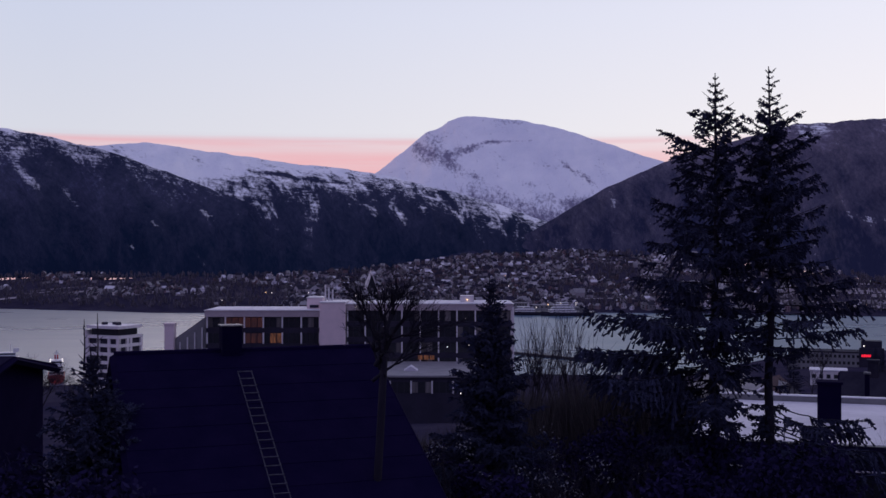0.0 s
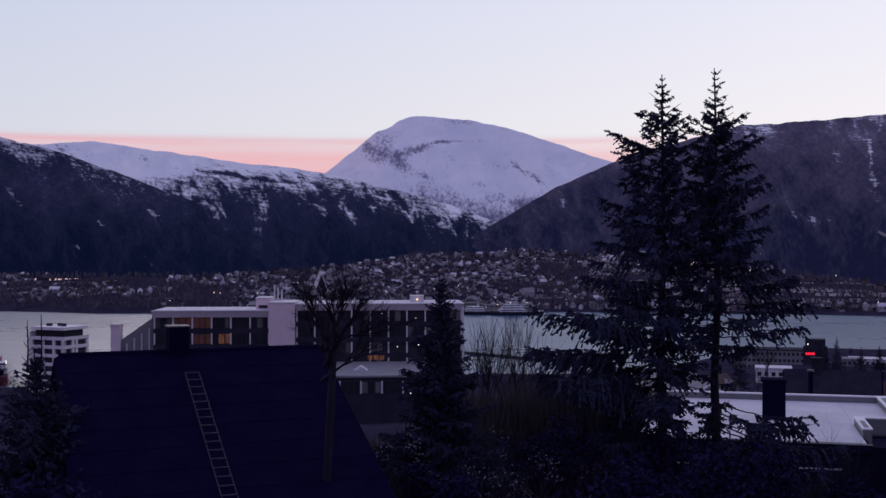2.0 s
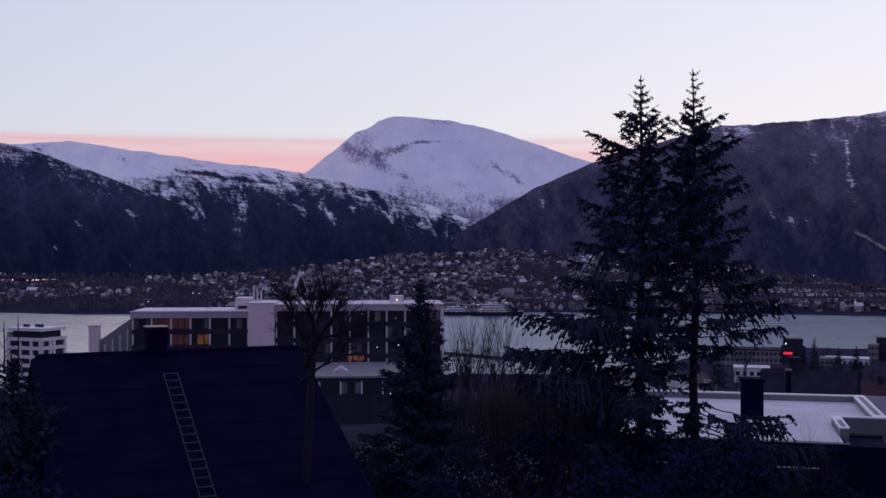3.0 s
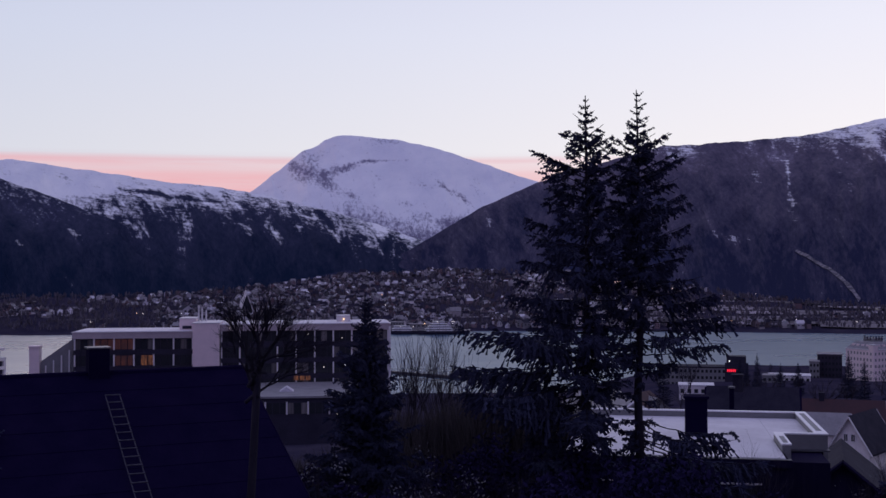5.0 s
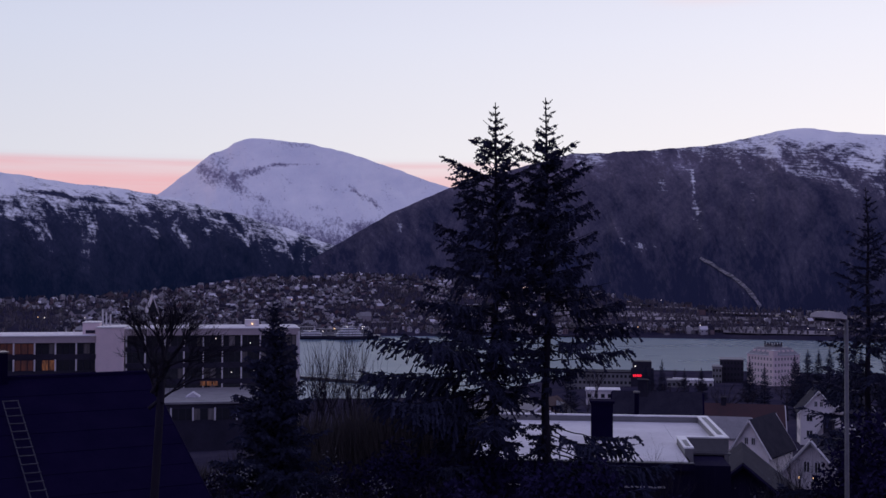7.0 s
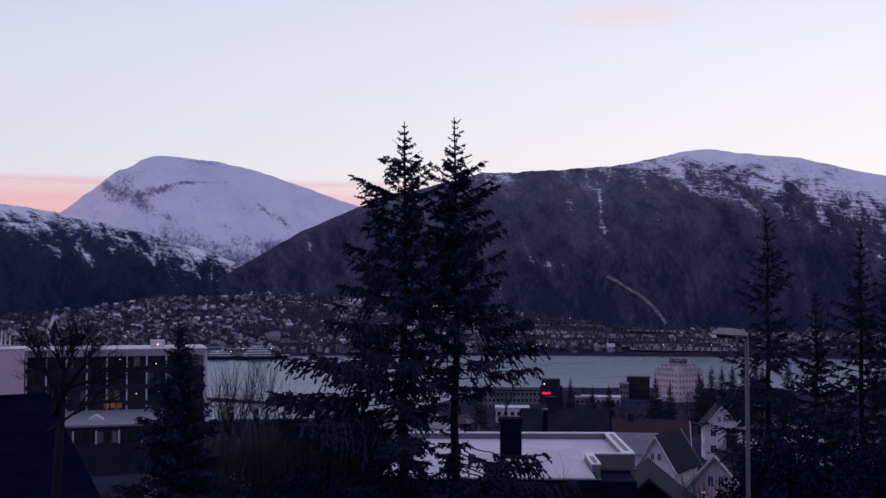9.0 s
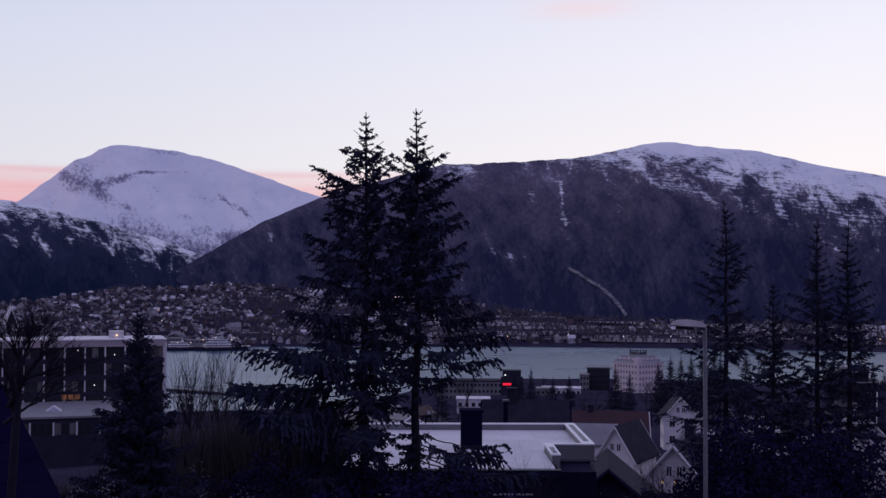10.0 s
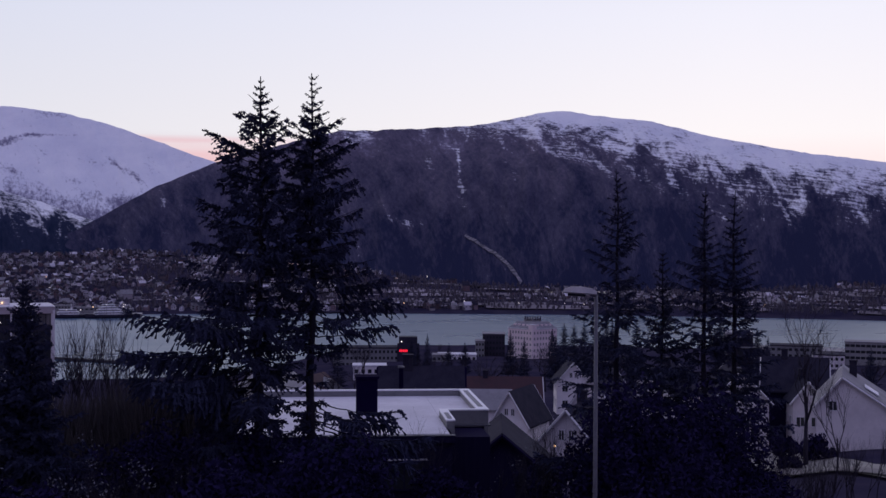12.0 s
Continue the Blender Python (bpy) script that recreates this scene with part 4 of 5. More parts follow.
def flat_house():
    """The black house with a snowy flat roof, white-edged parapets and a square chimney."""
    g = 51.0
    top = 57.3 - g
    h = thing("house", pose(25.41, 57.19, g, 0, 0, -16.8), "black flat-roofed house with thin snow and pale parapet edges", "house", "houses")
    # local x to the right along the back, local -y towards the viewer; back right corner at 0, 0
    outline = [(-11.6, -0.05), (-0.05, -0.05), (-0.05, -7.75), (-2.3, -7.75), (-2.3, -13.1), (-11.6, -13.1)]
    body = Shape()
    n = len(outline)
    body.add([(x, y, -2) for x, y in outline] + [(x, y, top - 0.3) for x, y in outline], [(i, i + n, (i + 1) % n + n, (i + 1) % n) for i in range(n)])
    part("wall", body, WALL_DARK, h, "dark timber walls")
    deck = Shape()
    deck.box(-11.6, -13.1, top - 0.42, -2.42, -0.3, top - 0.25).box(-2.41, -7.8, top - 0.42, -0.5, -0.3, top - 0.25)
    part("roof_deck", deck, ROOF_SNOW, h, "flat roof under thin snow")
    for a, b in (((-11.7, -0.30), (-0.006, 0.0)), ((-0.57, -7.79), (0.0, -0.306)), ((-1.98, -8.12), (0.0, -7.796)), ((-2.41, -11.4), (-1.986, -7.8))):
        p = part("parapet", Shape().box(a[0] + 0.03, a[1] + 0.03, top - 0.62, b[0] - 0.03, b[1] - 0.03, top + 0.03), WALL_GREY, h, "grey sheet-metal parapet")
        part("coping", Shape().box(a[0], a[1], top + 0.034, b[0], b[1], top + 0.10), COPING, p, "pale metal coping")
    # a gravel strip inlaid in the two wide copings
    for a, b in (((-0.42, -7.2), (-0.18, -0.9)), ((-2.30, -11.1), (-2.10, -9.2))):
        part("coping_joint", Shape().box(a[0], a[1], top + 0.104, b[0], b[1], top + 0.115), WALL_GREY, h)
    part("ledge", Shape().box(-2.2, -8.3, top - 0.70, 0.05, -7.75, top - 0.625), METAL, h)
    part("corner_wall", Shape().box(-2.28, -11.0, -2, -0.35, -8.35, top - 0.75), WALL_DARK, h)
    part("corner_post", Shape().box(-0.24, -8.3, -2, -0.06, -8.1, top - 0.71), WALL_GREY, h)
    part("eave_board", Shape().box(-11.8, -13.4, top - 0.60, -2.2, -13.106, top - 0.30), WALL_DARK, h)
    part("eave_flashing", Shape().box(-11.8, -13.42, top - 0.296, -2.2, -13.2, top - 0.265), METAL, h)
    chimney = part("chimney", Shape().box(-6.35, -7.4, top - 0.26, -5.33, -6.4, top + 1.50), ROOF_BLACK, h, "square black chimney")
    part("chimney_cap", Shape().box(-6.42, -7.47, top + 1.504, -5.26, -6.33, top + 1.62), ROOF_BLACK, chimney)
    flue = part("flue", Shape().cylinder(-3.55, 3.0, top - 3.0, top + 0.95, 0.13), ROOF_BLACK, h)
    part("flue_cap", Shape().cylinder(-3.55, 3.0, top + 0.96, top + 1.06, 0.19), METAL, flue)
    for x in (-4.4, -9.4):
        window_part(h, x, -13.16, top - 2.7, 1.9, 1.3, frame=WALL_DARK)
        part("drip_board", Shape().box(x - 1.0, -13.25, top - 1.37, x + 1.0, -13.11, top - 1.32), FASCIA, h)
    # boards proud of the front wall
    board = Shape().box(-0.09, -0.025, 0, 0.09, 0, top - 0.5).mesh("board", WALL_DARK)
    for k in range(37):
        x = -11.3 + k * 0.235
        if not any(abs(x - c) < 1.1 for c in (-4.4, -9.4)):
            part("board", board, WALL_DARK, h, at=pose(x, -13.102, 0))
    return h


flat_house()
gabled_house(14.5, 86, 6.0, 8.0, 4.0, 1.7, 10, WALL_WHITE, ROOF_GREY, "small house with snow along its gable edges", base=49.6, chimney=False)
gabled_house(26.5, 154, 5.0, 9.0, 5.0, 3.9, -46, WALL_WHITE, ROOF_DARK, "white timber house with a steep dark roof", base=37.4, chimney=False)
gabled_house(25.6, 76, 6.4, 8.0, 4.6, 2.6, -25, WALL_DARK, ROOF_DARK, "low dark house below the flat-roofed one", base=46.1, windows=False, chimney=False, trim=WALL_DARK)
gabled_house(25.3, 190, 8.0, 14.0, 5.6, 3.4, 66, WALL_GREY, ROOF_RED, "house with a long red-brown roof", base=34.8)
gabled_house(24.5, 170, 7.0, 8.0, 4.2, 2.3, 66, WALL_WHITE, ROOF_GREY, "house under a frosted grey roof", base=37.6, windows=False, chimney=False)
gabled_house(21.5, 98, 7.0, 6.6, 6.0, 3.9, 68, WALL_DARK, ROOF_DARK, "dark house with a steep dark roof and tall chimney", base=44.9, windows=False, trim=ROOF_BLACK)
gabled_house(29.0, 210, 6.0, 8.0, 5.4, 3.4, -24, WALL_WHITE, ROOF_DARK, "white house with a pointed gable among trees", base=36.0)
gabled_house(30.6, 140, 6.4, 9.0, 5.2, 4.4, -48, WALL_WHITE, ROOF_DARK, "white timber house behind the spruces", base=40.6)
gabled_house(29.4, 104, 6.2, 8.0, 4.2, 3.4, -44, WALL_PLASTER, ROOF_DARK, "pale rendered house behind leafless shrubs", base=43.4, lit=(0,))
gabled_house(39.8, 155, 7.0, 7.6, 6.0, 3.7, 50, WALL_DARK, ROOF_DARK, "dark house with a steep dark roof beside the road", base=41.5, windows=False)
saltbox = gabled_house(42.45, 134, 7.4, 13.0, 6.1, 3.0, -42.4, WALL_PLASTER, ROOF_GREY, "large pale house with a lopsided gable and frosted roof", base=42.6, windows=False, ridge=-1.1)
window_part(saltbox, -2.0, -6.52, 5.6, 0.9, 1.1)
part("skylight", Shape().add([(1.2, -4.4, 7.98), (2.6, -4.4, 7.10), (2.6, -1.6, 7.10), (1.2, -1.6, 7.98), (1.2, -4.4, 8.10), (2.6, -4.4, 7.22), (2.6, -1.6, 7.22), (1.2, -1.6, 8.10)],
                             [(3, 2, 1, 0), (4, 5, 6, 7), (0, 1, 5, 4), (1, 2, 6, 5), (2, 3, 7, 6), (3, 0, 4, 7)]), COPING, saltbox, "snow-covered skylight")
gabled_house(40.2, 150, 3.6, 6.0, 4.2, 2.2, -30, WALL_PLASTER, ROOF_DARK, "small white gabled house beside the dark one", base=42.6)
gabled_house(36.9, 150, 7.0, 9.0, 5.6, 3.6, -25, WALL_PLASTER, ROOF_DARK, "pale house behind the spruces", base=41.0)
gabled_house(33.5, 170, 7.0, 9.0, 5.6, 3.6, -60, WALL_WHITE, ROOF_DARK, "white house behind the spruces", base=39.0)


# ---------------------------------------------------------------- hotel
def hotel():
    y0 = 230.0
    h = thing("hotel", pose(0, y0, 0), "long modern hotel with dark window bands and white fins", "hotel")
    rng = random.Random(5)
    pane = Shape().box(-0.56, -0.03, 0, 0.56, 0.03, 1.95).mesh("pane", GLASS)
    pane_c = Shape().box(-0.56, -0.03, 0, 0.56, 0.03, 1.95).mesh("pane", CURTAIN)
    pane_w = Shape().box(-0.56, -0.03, 0, 0.56, 0.03, 1.95).mesh("pane", WARM_DIM)
    pane_d = Shape().box(-0.56, -0.03, 0, 0.56, 0.03, 1.95).mesh("pane", AMBER)
    slim = Shape().box(-0.05, -0.16, 0, 0.05, 0.0, 2.0).mesh("mullion", PANEL_DARK)
    fin = Shape().box(-0.14, -0.42, 0, 0.14, 0.0, 2.25).mesh("fin", FASCIA)

    def wing(name, x0, x1, top, base, floors, bays, depth, warm, amber):
        w = part(name, Shape().box(x0, 0, base, x1, depth, top - 1.35), PANEL_DARK, h)
        part("fascia", Shape().box(x0 - 0.3, -0.55, top - 1.35, x1 + 0.3, depth + 0.3, top - 0.12), HOTEL_FASCIA, w, "dull pinkish roof fascia")
        part("roof_edge", Shape().box(x0 - 0.45, -0.7, top - 0.115, x1 + 0.45, depth + 0.45, top), FASCIA, w)
        part("roof_snow", Shape().box(x0, -0.3, top + 0.004, x1, depth, top + 0.09), ROOF_SNOW, w)
        bw = (x1 - x0) / bays
        for f in range(floors):
            z = top - 1.35 - 2.25 - f * 3.2
            part("spandrel", Shape().box(x0, -0.12, z - 0.95, x1, -0.004, z - 0.02), PANEL_DARK, w)
            for b in range(bays + 1):
                part("fin", fin, FASCIA, w, at=pose(min(max(x0 + b * bw, x0 + 0.14), x1 - 0.14), 0, z))
            for b in range(bays):
                for k in (1, 2):
                    part("mullion", slim, None, w, at=pose(x0 + (b + k / 3) * bw, 0, z + 0.1))
                for k in range(3):
                    key = (f, b)
                    data = pane_w if key in warm and rng.random() < 0.8 else pane_d if key in amber else pane_c if rng.random() < 0.14 else pane
                    part("pane", data, None, w, at=pose(x0 + (b + (k + 0.5) / 3) * bw, -0.034, z + 0.12))
        return w

    wing("right_wing", -19.5, 14.0, 53.9, 33, 4, 9, 14, (), ())
    wing("left_wing", -48.0, -24.9, 52.6, 33, 3, 6, 13, ((1, 3),), ((0, 2), (1, 2), (0, 1)))
    # pale end wall and glazed corner of the right wing
    part("end_wall", Shape().box(14.0, -0.7, 33, 14.4, 14, 53.2), FASCIA, h)
    tower = part("stair_tower", Shape().box(-24.9, -1.6, 33, -19.7, 9, 54.1), TOWER_PINK, h, "white rendered stair tower")
    part("coping", Shape().box(-25.0, -1.7, 54.104, -19.6, 9.1, 54.3), FASCIA, tower)
    box = part("plant_room", Shape().box(-28.0, 3, 52.0, -24.8, 10, 54.9), TOWER_PINK, h)
    part("louvre", Shape().box(-27.4, 2.9, 52.9, -25.6, 2.996, 53.5), PANEL_DARK, box)
    part("coping", Shape().box(-28.1, 2.9, 54.904, -24.7, 10.1, 55.05), FASCIA, box)
    for x, t in ((-24.4, 57.6), (-23.7, 57.0), (-22.9, 56.6)):
        part("mast", Shape().cylinder(x, 5, 54.0, t, 0.16, 8), FASCIA, h)
    room = part("roof_room", Shape().box(3.6, 5, 53.9, 6.4, 9, 55.3), FASCIA, h)
    part("lamp", Shape().box(4.95, 4.7, 54.4, 5.15, 4.98, 54.6), WARM, room)
    # podium with a snowy roof in front of the right wing
    pod = part("podium", Shape().box(-13.5, -26, 30, 9.5, -0.9, 41.9), PANEL_DARK, h)
    part("roof_snow", Shape().box(-13.8, -26.4, 41.904, 9.8, -0.9, 42.25), ROOF_GREY, pod, "podium roof under thin snow")
    part("roof_hatch", Shape().gable(2.6, 3.4, 42.25, 43.1).mesh("roof_hatch", ROOF_SNOW), None, pod, at=pose(-6, -17, 0))
    for b in range(7):
        part("fin", fin, FASCIA, pod, at=pose(-13.3 + b * 3.78, -26.0, 39.0))
        for k in range(3):
            if b < 6:
                part("pane", pane_c if rng.random() < 0.45 else pane, None, pod, at=pose(-13.3 + (b + (k + 0.5) / 3) * 3.78, -26.036, 39.1))
    for x in (-4.6, -3.4, -2.2):
        part("lit_window", Shape().box(x - 0.45, -0.98, 42.6, x + 0.45, -0.91, 43.5), WARM_DIM, h)
    # white shaft and sloping annexe at the far end
    part("shaft", Shape().box(-56.6, 0, 30, -54.7, 2.2, 49.6).box(-56.75, -0.15, 49.604, -54.55, 2.35, 49.9), TOWER_PINK, h, "white ventilation shaft")
    ann = Shape().add([(-54.6, 1, 30), (-48.4, 1, 30), (-48.4, 1, 51.2), (-54.6, 1, 46.8), (-54.6, 12, 30), (-48.4, 12, 30), (-48.4, 12, 51.2), (-54.6, 12, 46.8)],
                      [(0, 1, 2, 3), (5, 4, 7, 6), (3, 2, 6, 7), (4, 0, 3, 7), (1, 5, 6, 2)])
    annex = part("annexe", ann, WALL_GREY, h)
    for k in range(4):
        part("fin", Shape().box(-0.12, -0.3, 0, 0.12, 0, 8.0 + k * 1.0), FASCIA, annex, at=pose(-53.6 + k * 1.5, 1.0, 38.0))
    # small lamps on the front
    bulb = Shape().box(-0.07, -0.2, -0.07, 0.07, 0, 0.07).mesh("lamp", WHITE_LIGHT)
    for x, z in ((-2.2, 51.9), (4.6, 51.0), (0.9, 45.2), (5.2, 45.6), (-17.6, 53.2), (3.2, 39.0)):
        part("lamp", bulb, None, h, at=pose(x, -0.75 if z > 42 else -26.1, z))
    return h


AMBER = lit_room("dim_amber_room_light", (0.95, 0.24, 0.12), 0.020)
hotel()


# ---------------------------------------------------------------- blocks of the lower town
def block(name, az, d, w, depth, top, base, turn, wall, label, floors, cols, glass=GLASS, roof=ROOF_GREY, group="town blocks", side_cols=0, slim=0.55):
    """A flat-roofed block; its front faces -y before the turn. Windows one by one, as panes set proud in the wall."""
    x, y = polar(az, d)
    h = thing(name, pose(x, y, 0, 0, 0, turn), label, "building", group)
    part("wall", Shape().box(-w / 2, 0, base, w / 2, depth, top), wall, h)
    part("roof", Shape().box(-w / 2 - 0.3, -0.3, top + 0.004, w / 2 + 0.3, depth + 0.3, top + 0.5), roof, h)
    fh = 3.1
    pw = w / cols * slim
    data = Shape().box(-pw / 2, -0.08, 0, pw / 2, 0.02, 1.35).mesh("window", glass)
    for f in range(floors):
        for c in range(cols):
            part("window", data, None, h, at=pose(-w / 2 + (c + 0.5) * w / cols, 0, top - 2.3 - f * fh))
        for c in range(side_cols):
            part("window", data, None, h, at=pose(-w / 2, depth * (c + 0.5) / side_cols, top - 2.3 - f * fh, 0, 0, -90))
            part("window", data, None, h, at=pose(w / 2, depth * (c + 0.5) / side_cols, top - 2.3 - f * fh, 0, 0, 90))
    return h


def apartment_block():
    x, y = polar(-15.99, 430)
    h = thing("apartment_block", pose(x, y, 0, 0, 0, -27), "white apartment block with dark balconies and a set-back top", "building", "town blocks")
    # the near corner is the origin; fronts run along local -x (to the left) and +y (to the right)
    part("core", Shape().box(-15.4, 0.8, 4, -0.8, 12.2, 33.2), PANEL_DARK, h)
    for f in range(9):
        z = 33.2 - f * 3.15
        part("balcony_band", Shape().box(-16, 0, z - 1.15, 0, 13, z), WALL_WHITE, h)
    for f in range(8):
        z = 33.2 - (f + 1) * 3.15
        for a in (-15.9, -10.6, -5.4, -1.1):
            part("pier", Shape().box(a, 0.05, z + 0.004, a + 1.05, 1.3, z + 1.99), WALL_WHITE, h)
        for b in (0.1, 4.4, 6.2, 11.8):
            part("pier", Shape().box(-1.3, b, z + 0.004, -0.05, b + 1.1, z + 1.99), WALL_WHITE, h)
    part("end_wall", Shape().box(-16.3, -0.1, 4, -15.95, 13.1, 35.0), WALL_WHITE, h)
    top = part("top_floor", Shape().box(-14.6, 1.6, 33.204, -1.6, 11.6, 35.6), GLASS, h, "dark glazed set-back top floor")
    part("roof_slab", Shape().box(-16, 0.3, 35.604, -0.3, 12.7, 36.7), WALL_WHITE, top)
    for a, b, c in ((-13, 5, 1.6), (-9.5, 7, 2.2), (-6, 5, 1.2)):
        part("roof_plant", Shape().box(a, b, 36.704, a + c, b + 1.6, 37.7), PANEL_DARK, top)
    return h


apartment_block()
# tower hotel, dark glass block and the long block with the red sign near the quay


def quay_tower():
    """A pale tower standing corner-on to the viewer, with a mansard top and a lettered rooftop sign that cannot be read."""
    x, y = polar(27.0, 600)
    h = thing("tower_building", pose(x, y, 0, 0, 0, -27 + 45), "pale pinkish corner tower with small windows and a mansard top", "building", "town blocks")
    # the near corner is the origin: faces run along +x (to the right) and +y (to the left)
    a, top = 18.5, 23.4
    part("wall", Shape().box(0, 0, 2, a, a, top), TOWER_PINK, h)
    part("cornice", Shape().box(-0.35, -0.35, top + 0.004, a + 0.35, a + 0.35, top + 0.45), FASCIA, h)
    e, z0, z1 = 3.4, top + 0.454, top + 3.9
    part("mansard", Shape().add([(0.2, 0.2, z0), (a - 0.2, 0.2, z0), (a - 0.2, a - 0.2, z0), (0.2, a - 0.2, z0), (e, e, z1), (a - e, e, z1), (a - e, a - e, z1), (e, a - e, z1)],
                               [(3, 2, 1, 0), (4, 5, 6, 7), (0, 1, 5, 4), (1, 2, 6, 5), (2, 3, 7, 6), (3, 0, 4, 7)]), ROOF_GREY, h, "frosted grey mansard roof")
    bay = part("corner_bay", Shape().box(-0.5, -0.5, 2, 2.6, 2.6, top + 2.6), TOWER_PINK, h)
    part("bay_roof", Shape().box(-0.7, -0.7, top + 2.604, 2.8, 2.8, top + 2.9), FASCIA, bay)
    pane = Shape().box(-0.45, -0.10, 0, 0.45, 0.02, 1.35).mesh("window", WALL_GREY)
    for f in range(6):
        z = top - 2.4 - f * 3.05
        for k in range(7):
            c = 3.9 + k * 2.15
            part("window", pane, None, h, at=pose(c, 0, z))
            part("window", pane, None, h, at=pose(0, c, z, 0, 0, -90))
        part("window", pane, None, bay, at=pose(1.05, -0.5, z))
        part("window", pane, None, bay, at=pose(-0.5, 1.05, z, 0, 0, -90))
    dormer = Shape().box(-0.8, -0.2, 0, 0.8, 2.2, 1.8).mesh("dormer", TOWER_PINK)
    for k in range(4):
        part("dormer", dormer, None, h, at=pose(5.4 + k * 3.2, 1.6, z0 + 0.4))
        part("dormer", dormer, None, h, at=pose(1.6, 5.4 + k * 3.2, z0 + 0.4, 0, 0, -90))
    part("lift_house", Shape().box(6, 6, z1 + 0.004, 12.5, 12.5, z1 + 1.6), WALL_GREY, h)
    sign = part("sign_rail", Shape().tube([(3.6, 9.6, z1 + 1.0), (9.6, 3.6, z1 + 1.0)], [0.12, 0.12], 4), PANEL_DARK, h)
    bar = Shape().box(-0.35, -0.12, 0, 0.35, 0.12, 1.7).mesh("sign_bar", PANEL_DARK)
    for k in range(7):
        part("sign_bar", bar, None, sign, at=pose(3.8 + k * 0.95, 9.4 - k * 0.95, z1 + 1.1 + (0.35 if k == 0 else 0), 0, 0, -45))
    for q in (3.9, 6.6, 9.3):
        part("sign_post", Shape().cylinder(q, 13.2 - q, z1 - 0.02, z1 + 1.05, 0.10, 6), PANEL_DARK, sign)
    return h


quay_tower()
block("glass_building", 25.05, 640, 12.5, 14, 18.0, 2, -24, PANEL_DARK, "dark glass office block near the quay", 4, 7)
block("glass_building", 24.35, 632, 5.0, 12, 14.5, 2, -24, WALL_GREY, "grey office block near the quay", 3, 3)
sign_block = block("long_building", 19.1, 560, 42, 14, 16.6, 3, -19, WALL_GREY, "long dark block with banded windows and a lit red sign", 3, 21, roof=ROOF_DARK)
part("stair_head", Shape().box(11.5, 2, 17.1, 20.5, 10, 22.2), PANEL_DARK, sign_block)
part("upper_wing", Shape().box(10.5, -0.6, 8, 21.4, -0.15, 19.2), PANEL_DARK, sign_block)
for k in range(5):
    part("sign_letter", Shape().box(11.6 + k * 0.85, -0.9, 15.0, 12.15 + k * 0.85, -0.604, 16.1), RED_LIGHT, sign_block, "glowing red sign")
part("lamp", Shape().box(12.4, 1.6, 19.6, 12.9, 1.99, 20.1), WHITE_LIGHT, sign_block)
block("low_building", 18.8, 400, 11.6, 9, 24.0, 14, -18, WALL_WHITE, "low white building with a snowy roof", 1, 5, roof=ROOF_SNOW)
block("low_building", 23.2, 590, 20, 12, 10.6, 3, -23, WALL_WHITE, "low pale shed near the quay", 1, 8, roof=ROOF_SNOW)
block("low_building", 22.4, 560, 9, 9, 13.2, 3, -22, WALL_GREY, "low grey building near the quay", 2, 4)
block("low_building", 39.8, 600, 25, 14, 17.6, 3, -39, WALL_GREY, "grey warehouse near the shore", 2, 9, roof=ROOF_DARK)
block("low_building", 44.6, 620, 56, 14, 19.0, 3, -43, CONCRETE, "long concrete block with dark window bands near the shore", 3, 22, slim=0.86)
block("low_building", 41.3, 560, 14, 12, 17.0, 3, -38, WALL_PLASTER, "pale block near the shore", 2, 6, roof=ROOF_DARK)
dark_block = block("balcony_building", 37.2, 300, 6.5, 8, 44.0, 20, -30, PANEL_DARK, "dark block with stacked balconies behind the spruces", 5, 3)
for f in range(6):
    part("balcony", Shape().box(-3.6, -1.4, 43.2 - f * 2.6, 3.9, -0.1, 43.5 - f * 2.6), WALL_GREY, dark_block)

# filler houses of the lower town
rng = random.Random(77)
kinds = []
for k, (wall, roof) in enumerate(((WALL_WHITE, ROOF_DARK), (WALL_GREY, ROOF_GREY), (WALL_PLASTER, ROOF_RED), (WALL_WHITE, ROOF_GREY), (WALL_GREY, ROOF_SNOW), (WALL_GREY, ROOF_DARK), (PANEL_DARK, ROOF_DARK))):
    body = Shape().box(-4, -5, -3, 4, 5, 5.2)
    body.add([(-4, -5, 5.2), (4, -5, 5.2), (0, -5, 8.3)], [(0, 1, 2)]).add([(-4, 5, 5.2), (4, 5, 5.2), (0, 5, 8.3)], [(2, 1, 0)])
    rf = Shape().gable(8, 10, 5.22, 8.32, 0.4, 0.2)
    wn = Shape().box(-0.6, -0.06, 0, 0.6, 0.04, 1.3)
    kinds.append((body.mesh("wall", wall), rf.mesh("roof", roof), wn.mesh("window", GLASS)))
LOOKS = ("white town house with a dark roof", "grey town house with a frosted roof", "pale town house with a red-brown roof", "white town house with a grey roof", "grey town house with a snowy roof", "grey town house with a dark roof", "dark town house with a dark roof")


def town_house(x, y, z, turn, k, size, group):
    wall, roof, wn = kinds[k]
    h = thing("house", pose(x, y, z, 0, 0, turn) @ Matrix.Scale(size, 4), LOOKS[k], "house", group)
    part("wall", wall, None, h)
    part("roof", roof, None, h)
    for px in (-2, 2):
        part("window", wn, None, h, at=pose(px, -5.02, 2.6))
    for py in (-3, 0, 3):
        part("window", wn, None, h, at=pose(4.02, py, 2.6, 0, 0, 90))
    return h


